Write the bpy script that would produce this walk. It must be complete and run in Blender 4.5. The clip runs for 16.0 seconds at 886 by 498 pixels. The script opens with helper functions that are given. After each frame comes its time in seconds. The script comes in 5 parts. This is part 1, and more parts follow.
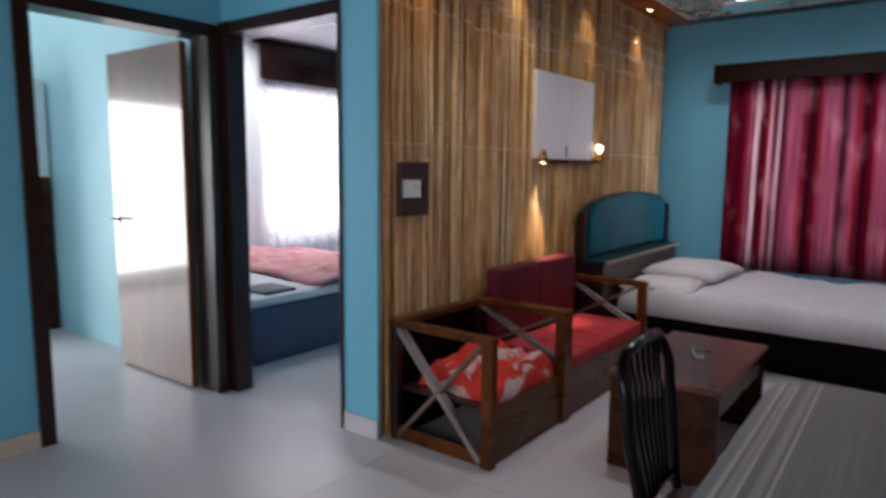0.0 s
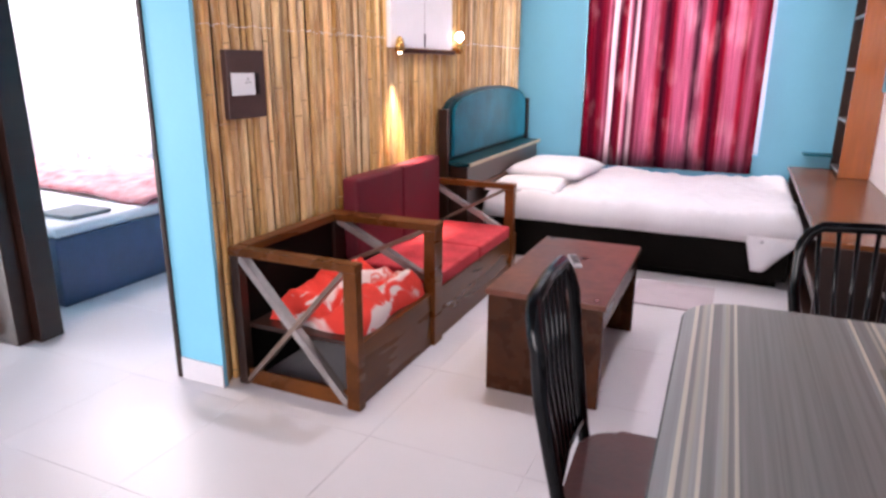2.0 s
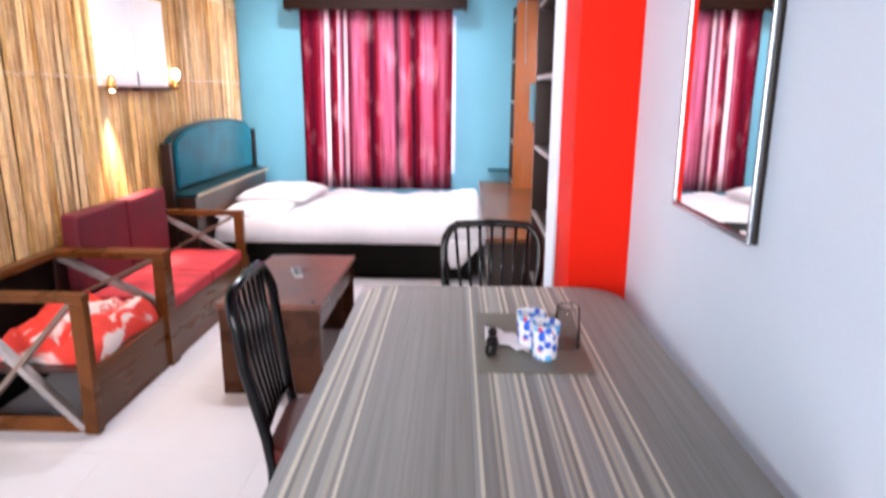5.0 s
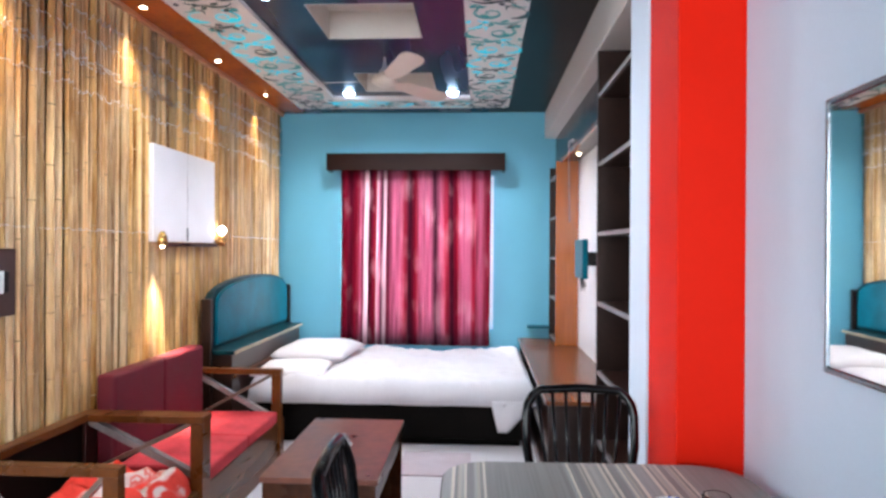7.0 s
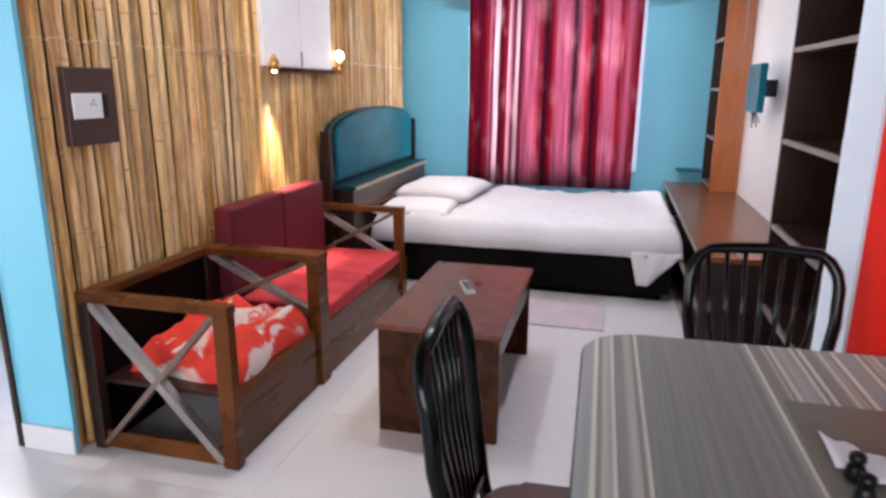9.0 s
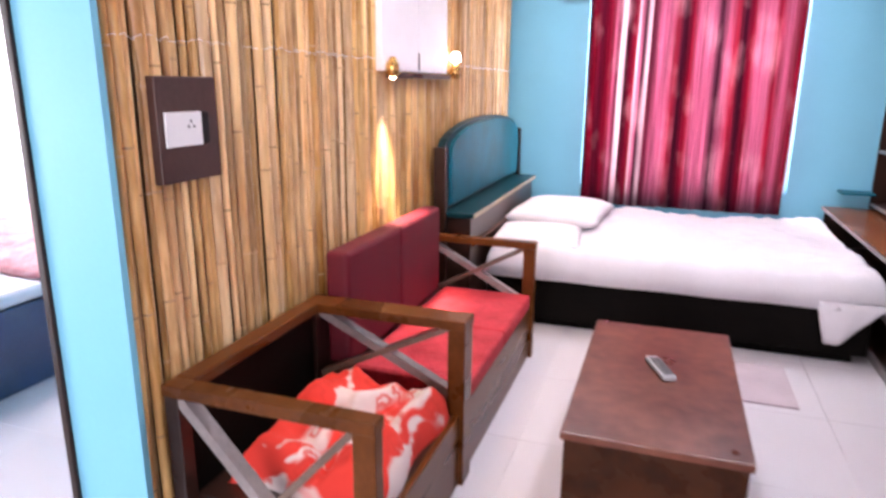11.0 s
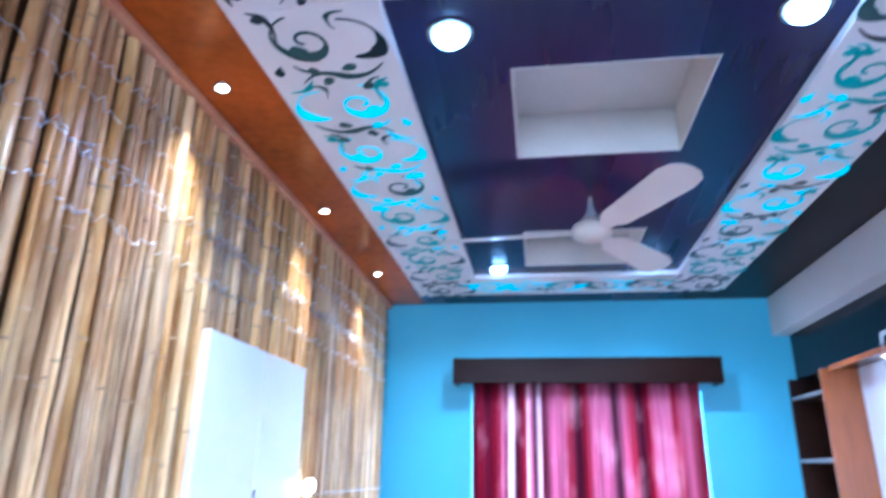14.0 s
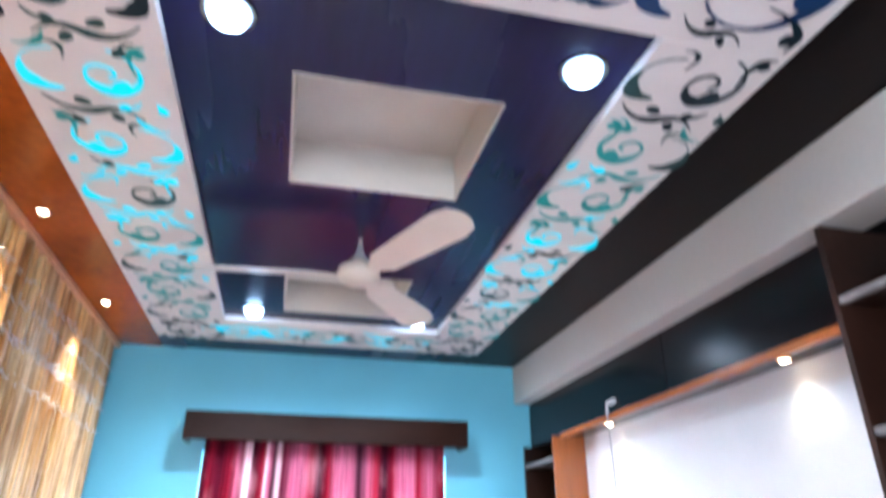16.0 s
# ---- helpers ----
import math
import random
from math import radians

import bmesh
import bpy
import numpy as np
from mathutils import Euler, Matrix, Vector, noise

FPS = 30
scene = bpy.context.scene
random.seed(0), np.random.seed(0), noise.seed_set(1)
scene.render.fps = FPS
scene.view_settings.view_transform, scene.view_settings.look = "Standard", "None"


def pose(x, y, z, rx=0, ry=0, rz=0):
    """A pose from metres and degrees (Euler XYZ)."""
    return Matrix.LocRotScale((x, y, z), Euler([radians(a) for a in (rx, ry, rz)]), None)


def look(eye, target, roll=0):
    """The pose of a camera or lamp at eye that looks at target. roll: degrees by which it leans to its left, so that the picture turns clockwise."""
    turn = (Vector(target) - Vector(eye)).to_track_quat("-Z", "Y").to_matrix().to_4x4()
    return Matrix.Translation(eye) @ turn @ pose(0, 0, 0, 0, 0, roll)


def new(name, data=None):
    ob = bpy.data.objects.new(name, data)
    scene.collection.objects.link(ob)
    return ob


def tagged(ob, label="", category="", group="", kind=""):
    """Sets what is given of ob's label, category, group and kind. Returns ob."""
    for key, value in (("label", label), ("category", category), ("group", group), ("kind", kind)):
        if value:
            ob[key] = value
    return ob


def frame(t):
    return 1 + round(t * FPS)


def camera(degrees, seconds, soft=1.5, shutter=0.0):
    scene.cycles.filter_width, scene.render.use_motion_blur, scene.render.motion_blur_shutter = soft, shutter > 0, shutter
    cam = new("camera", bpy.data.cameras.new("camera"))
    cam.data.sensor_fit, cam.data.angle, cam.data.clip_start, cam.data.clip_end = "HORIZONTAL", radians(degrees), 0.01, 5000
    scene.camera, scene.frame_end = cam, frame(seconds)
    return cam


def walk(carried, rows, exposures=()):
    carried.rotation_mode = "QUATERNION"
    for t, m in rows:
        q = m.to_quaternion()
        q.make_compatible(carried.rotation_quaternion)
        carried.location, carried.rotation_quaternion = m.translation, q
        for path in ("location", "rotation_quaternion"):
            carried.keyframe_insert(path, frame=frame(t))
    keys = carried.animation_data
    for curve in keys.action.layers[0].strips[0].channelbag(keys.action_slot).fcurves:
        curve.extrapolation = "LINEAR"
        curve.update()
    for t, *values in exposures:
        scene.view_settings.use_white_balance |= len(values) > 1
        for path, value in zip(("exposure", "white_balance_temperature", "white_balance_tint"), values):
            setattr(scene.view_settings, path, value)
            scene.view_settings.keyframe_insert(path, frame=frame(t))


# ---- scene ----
cam = camera(68.6, 16.0, soft=2.8, shutter=0.5)
ROWS = [
    (0.0, -0.0184, -0.0088, 1.3525, 82.885, -0.527, 37.294),
    (0.5, -0.0889, 0.1399, 1.3074, 79.490, -0.199, 31.173),
    (1.0, -0.1448, 0.3932, 1.2689, 75.867, 0.131, 28.675),
    (1.5, -0.1922, 0.4728, 1.2745, 74.334, -0.200, 26.991),
    (2.0, -0.2820, 0.3689, 1.3286, 74.117, -0.296, 24.240),
    (2.5, -0.2997, 0.2532, 1.3088, 72.750, 0.021, 23.621),
    (3.0, -0.1262, 0.1024, 1.2980, 69.689, 0.294, 21.262),
    (3.5, -0.0272, 0.0175, 1.2846, 68.034, 0.231, 14.208),
    (4.0, 0.0105, -0.0322, 1.2615, 67.340, 0.079, 10.161),
    (4.5, 0.0335, -0.0517, 1.3361, 68.499, -0.212, 6.052),
    (5.0, -0.0058, -0.0613, 1.3988, 76.363, -0.294, 2.105),
    (7.5, -0.2714, 0.1974, 1.3857, 90.038, -0.169, 4.280),
    (8.0, -0.2513, 0.2960, 1.3264, 81.506, 0.115, 9.433),
    (10.5, -0.7271, 0.9703, 1.3318, 74.265, -0.369, 17.187),
    (11.0, -0.9350, 1.1116, 1.3651, 75.768, -0.450, 19.134),
    (11.5, -1.0446, 1.2737, 1.3730, 77.734, -0.362, 19.757),
    (12.0, -1.0978, 1.4574, 1.4122, 79.417, -0.293, 20.067),
    (12.5, -1.2086, 1.5954, 1.4638, 83.453, -0.683, 20.072),
    (13.0, -1.2774, 1.7072, 1.5079, 90.454, -0.513, 19.880),
    (13.5, -1.1766, 1.8172, 1.5680, 100.691, -0.653, 14.195),
    (14.0, -1.1385, 1.9030, 1.5914, 108.667, -0.907, 8.114),
    (14.5, -1.1269, 1.9691, 1.6233, 115.326, -0.918, -0.116),
    (15.0, -1.1528, 2.0065, 1.6430, 121.190, -0.641, -7.780),
    (15.5, -1.1658, 2.0490, 1.6412, 122.187, -0.501, -11.955),
    (16.0, -1.1191, 2.1149, 1.5581, 114.664, -0.042, -13.308),
]
EXPOSURES = [
    (0.0, -1.15, 6600, 12), (0.3, -0.9, 6600, 12), (0.7, -0.15, 6900, 22), (1.1, 0.28, 6900, 24), (3.5, 0.65, 6900, 22), (5.0, 1.0, 6800, 18),
    (7.5, 0.4, 6200, 8), (8.2, 0.2, 6400, 8), (10.5, 0.65, 6900, 26), (11.0, 0.72, 6800, 27), (11.5, 0.48, 6600, 23), (12.0, 0.42, 6300, 20), (12.5, 0.55, 5300, 13), (13.0, 0.58, 4650, 8),
    (13.5, 0.46, 4450, 6), (14.0, 0.8, 4350, 5), (14.5, 1.1, 5000, 9), (15.0, 1.12, 5500, 8), (15.5, 1.1, 5700, 8), (16.0, 1.05, 5700, 5),
]
walk(cam, [(t, pose(*p)) for t, *p in ROWS], EXPOSURES)
# ---- the place ----


# light, sky and exposure
world = bpy.data.worlds.new("world")
scene.world = world
world.use_nodes = True
wt = world.node_tree
sky = wt.nodes.new("ShaderNodeTexSky")
sky.sky_type, sky.sun_disc, sky.sun_elevation, sky.sun_rotation = "NISHITA", False, radians(42), radians(200)
wt.links.new(sky.outputs[0], wt.nodes["Background"].inputs[0])
wt.nodes["Background"].inputs[1].default_value = 0.15
sun = new("sun", bpy.data.lights.new("sun", "SUN"))
sun.data.energy, sun.data.angle, sun.data.color = 2.5, radians(0.5), (1, 0.96, 0.9)
sun.matrix_world = pose(0, 0, 8, 48, 0, 200)


def area(name, m, sx, sy, watts, colour):
    ob = new(name, bpy.data.lights.new(name, "AREA"))
    ob.data.shape, ob.data.size, ob.data.size_y = "RECTANGLE", sx, sy
    ob.data.energy, ob.data.color, ob.matrix_world = watts, colour, m
    return ob


def spot(name, m, watts, colour, angle=100, blend=0.8, radius=0.03):
    ob = new(name, bpy.data.lights.new(name, "SPOT"))
    ob.data.energy, ob.data.color, ob.matrix_world = watts, colour, m
    ob.data.spot_size, ob.data.spot_blend, ob.data.shadow_soft_size = radians(angle), blend, radius
    return ob


# daylight in the windows' openings, added fill from the unseen entrance end, bedroom tube
area("window_daylight", look((-0.87, 6.47, 1.35), (-0.87, 0, 1.2)), 1.42, 1.4, 110, (0.93, 0.96, 1))
area("bedroom_daylight", look((-5.88, 5.25, 1.4), (0, 5.25, 1.4)), 1.5, 1.4, 270, (0.95, 0.96, 1))
area("small_room_daylight", look((-7.1, 0.5, 1.1), (0, 0.5, 1.1)), 1.65, 1.85, 205, (0.93, 0.97, 1))
area("entrance_daylight", look((-1.3, -2.55, 1.45), (-1.3, 2, 1.2)), 2.8, 1.7, 130, (0.96, 0.97, 1))
area("bedroom_tube_light", look((-4.9, 4.0, 2.60), (-4.9, 4.001, 0)), 1.1, 0.05, 60, (0.95, 0.97, 1))
# ceiling lamps
for lx, ly in ((-1.34, 3.33), (-0.46, 3.33), (-1.34, 5.45), (-0.48, 5.45)):
    spot("ceiling_spot_light", look((lx, ly, 2.635), (lx, ly + 0.001, 0)), 55, (0.86, 0.92, 1), 160)
for ly in (2.5, 3.5, 4.5, 5.5):
    spot("border_spot_light", look((-2.06, ly, 2.66), (-2.13, ly, 0)), 30, (1, 0.76, 0.48), 66)
spot("wall_lamp_light", look((-2.080, 3.82, 1.385), (-2.14, 3.82, 0)), 150, (1, 0.84, 0.60), 44)
spot("wall_lamp_light", look((-2.07, 4.71, 1.47), (-1.6, 4.71, 1.40)), 9, (1, 0.92, 0.85), 160)
spot("unit_lamp_light", look((0.53, 5.30, 2.12), (0.58, 5.30, 0)), 1.2, (1, 0.78, 0.45), 110)
spot("unit_lamp_light", look((0.53, 3.98, 2.12), (0.58, 3.98, 0)), 1.5, (1, 0.85, 0.6), 110)


# ---- materials ----
def mat(name, colour, rough=0.5, metal=0.0, vary=0.12, scale=6.0, fine=60.0, bump=0.08, stretch=(1, 1, 1), per_object=0.0, coat=0.0, second=None, rvary=0.12, spec=0.5, zone=None):
    m = bpy.data.materials.new(name)
    m.use_nodes = True
    nt = m.node_tree
    n, l = nt.nodes, nt.links
    b = n["Principled BSDF"]
    co, mp = n.new("ShaderNodeTexCoord"), n.new("ShaderNodeMapping")
    mp.inputs["Scale"].default_value = stretch
    l.new(co.outputs["Object"], mp.inputs[0])
    if per_object:
        who, far = n.new("ShaderNodeObjectInfo"), n.new("ShaderNodeMath")
        far.operation = "MULTIPLY"
        far.inputs[1].default_value = 60.0
        l.new(who.outputs["Random"], far.inputs[0])
        l.new(far.outputs[0], mp.inputs["Location"])
    big, small = n.new("ShaderNodeTexNoise"), n.new("ShaderNodeTexNoise")
    big.inputs["Scale"].default_value, small.inputs["Scale"].default_value = scale, fine
    big.inputs["Detail"].default_value, small.inputs["Detail"].default_value = 4, 3
    l.new(mp.outputs[0], big.inputs["Vector"])
    l.new(mp.outputs[0], small.inputs["Vector"])
    mx = n.new("ShaderNodeMix")
    mx.data_type = "RGBA"
    mx.inputs[6].default_value = (*[c * (1 - vary) for c in colour], 1)
    mx.inputs[7].default_value = (*(second or [min(1, c * (1 + vary)) for c in colour]), 1)
    add = n.new("ShaderNodeMath")
    add.operation = "MULTIPLY_ADD"
    l.new(small.outputs[0], add.inputs[0])
    add.inputs[1].default_value = 0.45
    l.new(big.outputs[0], add.inputs[2])
    rp = n.new("ShaderNodeMapRange")
    rp.inputs[1].default_value, rp.inputs[2].default_value = 0.45, 1.0
    l.new(add.outputs[0], rp.inputs[0])
    l.new(rp.outputs[0], mx.inputs[0])
    out = mx.outputs[2]
    if per_object:
        oi, hs, mr = n.new("ShaderNodeObjectInfo"), n.new("ShaderNodeHueSaturation"), n.new("ShaderNodeMapRange")
        l.new(oi.outputs["Random"], mr.inputs[0])
        mr.inputs[3].default_value, mr.inputs[4].default_value = 1 - per_object, 1 + per_object
        l.new(mr.outputs[0], hs.inputs["Value"])
        tint, grey = n.new("ShaderNodeMath"), n.new("ShaderNodeMapRange")
        tint.operation = "FRACT"
        l.new(far.outputs[0], tint.inputs[0])
        l.new(tint.outputs[0], grey.inputs[0])
        grey.inputs[3].default_value, grey.inputs[4].default_value = 0.84, 1.12
        l.new(grey.outputs[0], hs.inputs["Saturation"])
        l.new(out, hs.inputs["Color"])
        out = hs.outputs[0]
    if zone:
        ge, zm, zn, zr, zx = n.new("ShaderNodeNewGeometry"), n.new("ShaderNodeMapping"), n.new("ShaderNodeTexNoise"), n.new("ShaderNodeMapRange"), n.new("ShaderNodeMix")
        zm.inputs["Scale"].default_value = (1, 1, 0.5)
        zn.inputs["Scale"].default_value, zn.inputs["Detail"].default_value, zn.inputs["Roughness"].default_value = 2.4, 6, 0.65
        zr.inputs[1].default_value, zr.inputs[2].default_value = 0.44, 0.66
        zx.data_type, zx.blend_type = "RGBA", "MULTIPLY"
        zx.inputs[7].default_value = (*zone, 1)
        l.new(ge.outputs["Position"], zm.inputs[0])
        l.new(zm.outputs[0], zn.inputs["Vector"])
        l.new(zn.outputs[0], zr.inputs[0])
        l.new(zr.outputs[0], zx.inputs[0])
        l.new(out, zx.inputs[6])
        out = zx.outputs[2]
    l.new(out, b.inputs["Base Color"])
    rr = n.new("ShaderNodeMapRange")
    rr.inputs[3].default_value, rr.inputs[4].default_value = max(0.02, rough * (1 - rvary)), min(1, rough * (1 + rvary))
    l.new(big.outputs[0], rr.inputs[0])
    l.new(rr.outputs[0], b.inputs["Roughness"])
    b.inputs["Metallic"].default_value = metal
    b.inputs["Coat Weight"].default_value = coat
    b.inputs["Coat Roughness"].default_value = 0.08
    b.inputs["Specular IOR Level"].default_value = spec
    if bump:
        bp = n.new("ShaderNodeBump")
        bp.inputs["Strength"].default_value, bp.inputs["Distance"].default_value = bump, 0.01
        l.new(small.outputs[0], bp.inputs["Height"])
        l.new(bp.outputs[0], b.inputs["Normal"])
    return m


def glow(name, colour, strength):
    m = bpy.data.materials.new(name)
    m.use_nodes = True
    b = m.node_tree.nodes["Principled BSDF"]
    b.inputs["Base Color"].default_value = (*colour, 1)
    b.inputs["Emission Color"].default_value = (*colour, 1)
    b.inputs["Emission Strength"].default_value = strength
    return m


def striped(name, stops, repeat, axis="X", wobble=0.0, rough=0.35, fine=40, bump=0.03, transl=0.0, coords="Object", coat=0.0, amp=0.25, sharp=False, spec=0.5, light_patches=None):
    """Stripes of the colours in stops, repeated every `repeat` metres across the axis."""
    m = bpy.data.materials.new(name)
    m.use_nodes = True
    n, l = m.node_tree.nodes, m.node_tree.links
    b = n["Principled BSDF"]
    co, sx = n.new("ShaderNodeTexCoord"), n.new("ShaderNodeSeparateXYZ")
    l.new(co.outputs[coords], sx.inputs[0])
    noi = n.new("ShaderNodeTexNoise")
    noi.inputs["Scale"].default_value = 1.6
    l.new(co.outputs[coords], noi.inputs["Vector"])
    ma = n.new("ShaderNodeMath")
    ma.operation = "MULTIPLY_ADD"
    l.new(noi.outputs[0], ma.inputs[0])
    ma.inputs[1].default_value = wobble
    l.new(sx.outputs[axis], ma.inputs[2])
    dv, fr = n.new("ShaderNodeMath"), n.new("ShaderNodeMath")
    dv.operation, fr.operation = "DIVIDE", "FRACT"
    l.new(ma.outputs[0], dv.inputs[0])
    dv.inputs[1].default_value = repeat
    l.new(dv.outputs[0], fr.inputs[0])
    cr = n.new("ShaderNodeValToRGB")
    cr.color_ramp.interpolation = "CONSTANT" if sharp else "LINEAR"
    el = cr.color_ramp.elements
    for i, (p, c) in enumerate(stops[:32]):
        e = el[i] if i < 2 else el.new(p)
        e.position, e.color = p, (*c, 1)
    l.new(fr.outputs[0], cr.inputs[0])
    grain = n.new("ShaderNodeTexNoise")
    grain.inputs["Scale"].default_value = fine
    mp = n.new("ShaderNodeMapping")
    mp.inputs["Scale"].default_value = (1, 0.012, 1)
    l.new(co.outputs[coords], mp.inputs[0])
    l.new(mp.outputs[0], grain.inputs["Vector"])
    gm = n.new("ShaderNodeMapRange")
    gm.inputs[1].default_value, gm.inputs[2].default_value = 0.3, 0.7
    gm.inputs[3].default_value, gm.inputs[4].default_value = 1 - amp, 1 + amp
    l.new(grain.outputs[0], gm.inputs[0])
    hs = n.new("ShaderNodeHueSaturation")
    l.new(gm.outputs[0], hs.inputs["Value"])
    base = cr.outputs[0]
    # pale noise patches: window light through the cloth, painted into its colour
    if light_patches:
        bmp, bn, br, bmx = n.new("ShaderNodeMapping"), n.new("ShaderNodeTexNoise"), n.new("ShaderNodeMapRange"), n.new("ShaderNodeMix")
        bmp.inputs["Scale"].default_value = (5, 2.2, 1)
        bn.inputs["Scale"].default_value, bn.inputs["Detail"].default_value = 1.0, 3
        br.inputs[1].default_value, br.inputs[2].default_value, br.inputs[4].default_value = 0.52, 0.72, 0.50
        bmx.data_type = "RGBA"
        bmx.inputs[7].default_value = (*light_patches, 1)
        l.new(co.outputs[coords], bmp.inputs[0])
        l.new(bmp.outputs[0], bn.inputs["Vector"])
        l.new(bn.outputs[0], br.inputs[0])
        l.new(br.outputs[0], bmx.inputs[0])
        l.new(base, bmx.inputs[6])
        base = bmx.outputs[2]
    l.new(base, hs.inputs["Color"])
    l.new(hs.outputs[0], b.inputs["Base Color"])
    b.inputs["Roughness"].default_value = rough
    b.inputs["Coat Weight"].default_value = coat
    b.inputs["Specular IOR Level"].default_value = spec
    bp = n.new("ShaderNodeBump")
    bp.inputs["Strength"].default_value, bp.inputs["Distance"].default_value = bump, 0.005
    l.new(grain.outputs[0], bp.inputs["Height"])
    l.new(bp.outputs[0], b.inputs["Normal"])
    if transl:
        tr, ms = n.new("ShaderNodeBsdfTranslucent"), n.new("ShaderNodeMixShader")
        l.new(hs.outputs[0], tr.inputs[0])
        ms.inputs[0].default_value = transl
        l.new(b.outputs[0], ms.inputs[1])
        l.new(tr.outputs[0], ms.inputs[2])
        l.new(ms.outputs[0], n["Material Output"].inputs[0])
    return m


M = {}
M["blue_wall"] = mat("blue_wall_paint", (0.165, 0.485, 0.635), 0.5, vary=0.05, scale=2, fine=120, bump=0.03, spec=0.3)
M["grey_wall"] = mat("pale_blue_grey_paint", (0.60, 0.66, 0.76), 0.5, vary=0.04, scale=2, fine=120, bump=0.03)
M["white_wall"] = mat("white_wall_paint", (0.78, 0.78, 0.80), 0.55, vary=0.04, scale=2, fine=120, bump=0.03)
M["cyan_wall"] = mat("pale_cyan_paint", (0.50, 0.76, 0.80), 0.5, vary=0.04, scale=2, fine=120, bump=0.03)
M["red_paint"] = mat("red_gloss_paint", (0.72, 0.013, 0.002), 0.5, vary=0.06, scale=3, fine=120, bump=0.03, spec=0.10)
M["floor"] = mat("polished_cream_tile", (0.60, 0.565, 0.585), 0.35, vary=0.02, scale=1.2, fine=4, bump=0.0, rvary=0.10, spec=0.28)
M["grout"] = mat("grout", (0.585, 0.55, 0.567), 0.6)
M["skirting"] = mat("cream_skirting_tile", (0.55, 0.47, 0.38), 0.3, vary=0.08)
M["pale_skirting"] = mat("pale_skirting_tile", (0.62, 0.58, 0.60), 0.3, vary=0.05)
M["bamboo_node"] = mat("brown_bamboo_joint", (0.42, 0.25, 0.12), 0.5, vary=0.5, scale=14)
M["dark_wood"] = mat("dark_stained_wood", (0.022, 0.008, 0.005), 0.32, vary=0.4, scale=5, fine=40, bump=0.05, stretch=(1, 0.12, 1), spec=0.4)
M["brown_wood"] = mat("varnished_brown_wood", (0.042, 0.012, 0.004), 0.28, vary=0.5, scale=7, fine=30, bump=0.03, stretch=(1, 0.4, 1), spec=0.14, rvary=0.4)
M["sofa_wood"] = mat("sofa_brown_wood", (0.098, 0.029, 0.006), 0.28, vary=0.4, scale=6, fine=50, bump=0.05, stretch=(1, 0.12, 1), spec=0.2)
# both brace tones hold the light on their faces; the first also colours shelf edges
M["brace"] = mat("pale_edge_and_lit_brace", (0.20, 0.17, 0.165), 0.35, vary=0.35, scale=5)
M["brown_brace"] = mat("brown_lit_brace", (0.13, 0.085, 0.065), 0.35, vary=0.35, scale=5)
M["orange_wood"] = mat("orange_brown_laminate", (0.42, 0.11, 0.018), 0.25, vary=0.3, scale=3, fine=50, bump=0.03, stretch=(1, 1, 0.1), coat=0.4)
M["orange_ceiling"] = mat("orange_brown_ceiling_laminate", (0.40, 0.080, 0.005), 0.2, vary=0.45, scale=2.2, fine=30, bump=0.02, spec=0.25)
# blue glow round the ceiling lamps is mixed into this base colour
M["dark_ceiling"] = mat("plum_ceiling_with_blue_glow", (0.010, 0.008, 0.048), 0.27, vary=0.4, scale=3, fine=40, bump=0.01, stretch=(1, 0.1, 1), spec=0.28)
M["black_ceiling"] = mat("black_brown_ceiling_laminate", (0.006, 0.003, 0.003), 0.30, vary=0.3, scale=3, fine=40, bump=0.01, stretch=(1, 0.1, 1), spec=0.10)
M["fret"] = mat("white_cutwork_board", (0.78, 0.71, 0.67), 0.45, vary=0.04, bump=0.03)
M["recess"] = mat("cream_recess_paint", (0.62, 0.56, 0.50), 0.6, vary=0.05)
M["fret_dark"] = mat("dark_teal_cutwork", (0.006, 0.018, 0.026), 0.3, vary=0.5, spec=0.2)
# lamp bloom on the near cut-outs, put into their blue colour
M["fret_blue"] = mat("blue_bloom_cutwork", (0.012, 0.085, 0.27), 0.3, vary=0.5, spec=0.25, second=(0.008, 0.03, 0.09))
# light on the cut-outs as emission here, as brighter teal in fret_green
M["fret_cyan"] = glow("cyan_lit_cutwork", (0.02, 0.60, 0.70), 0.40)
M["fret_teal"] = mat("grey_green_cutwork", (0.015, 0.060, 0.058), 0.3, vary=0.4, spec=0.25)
M["fret_green"] = mat("teal_lit_cutwork", (0.02, 0.34, 0.32), 0.3, vary=0.3, spec=0.25)
M["sheet"] = mat("white_cotton_sheet", (0.70, 0.67, 0.70), 0.85, vary=0.05, scale=5, fine=90, bump=0.15)
M["dark_base"] = mat("black_brown_laminate", (0.004, 0.003, 0.0025), 0.5, vary=0.4, spec=0.05)
M["teal"] = mat("dark_teal_gloss", (0.002, 0.105, 0.150), 0.40, vary=0.3, spec=0.09, bump=0.0)
M["dark_teal_wood"] = mat("dark_teal_lacquer", (0.003, 0.028, 0.036), 0.35, vary=0.4, spec=0.14)
M["table_brown"] = mat("scuffed_red_brown_top", (0.085, 0.014, 0.006), 0.32, vary=0.4, scale=4, fine=20, bump=0.03, second=(0.22, 0.075, 0.045), rvary=0.45, spec=0.3)
M["remote_grey"] = mat("grey_plastic", (0.38, 0.38, 0.39), 0.4)
M["maroon"] = mat("crimson_upholstery", (0.105, 0.005, 0.014), 0.6, vary=0.25, scale=8, fine=220, bump=0.25, spec=0.3)
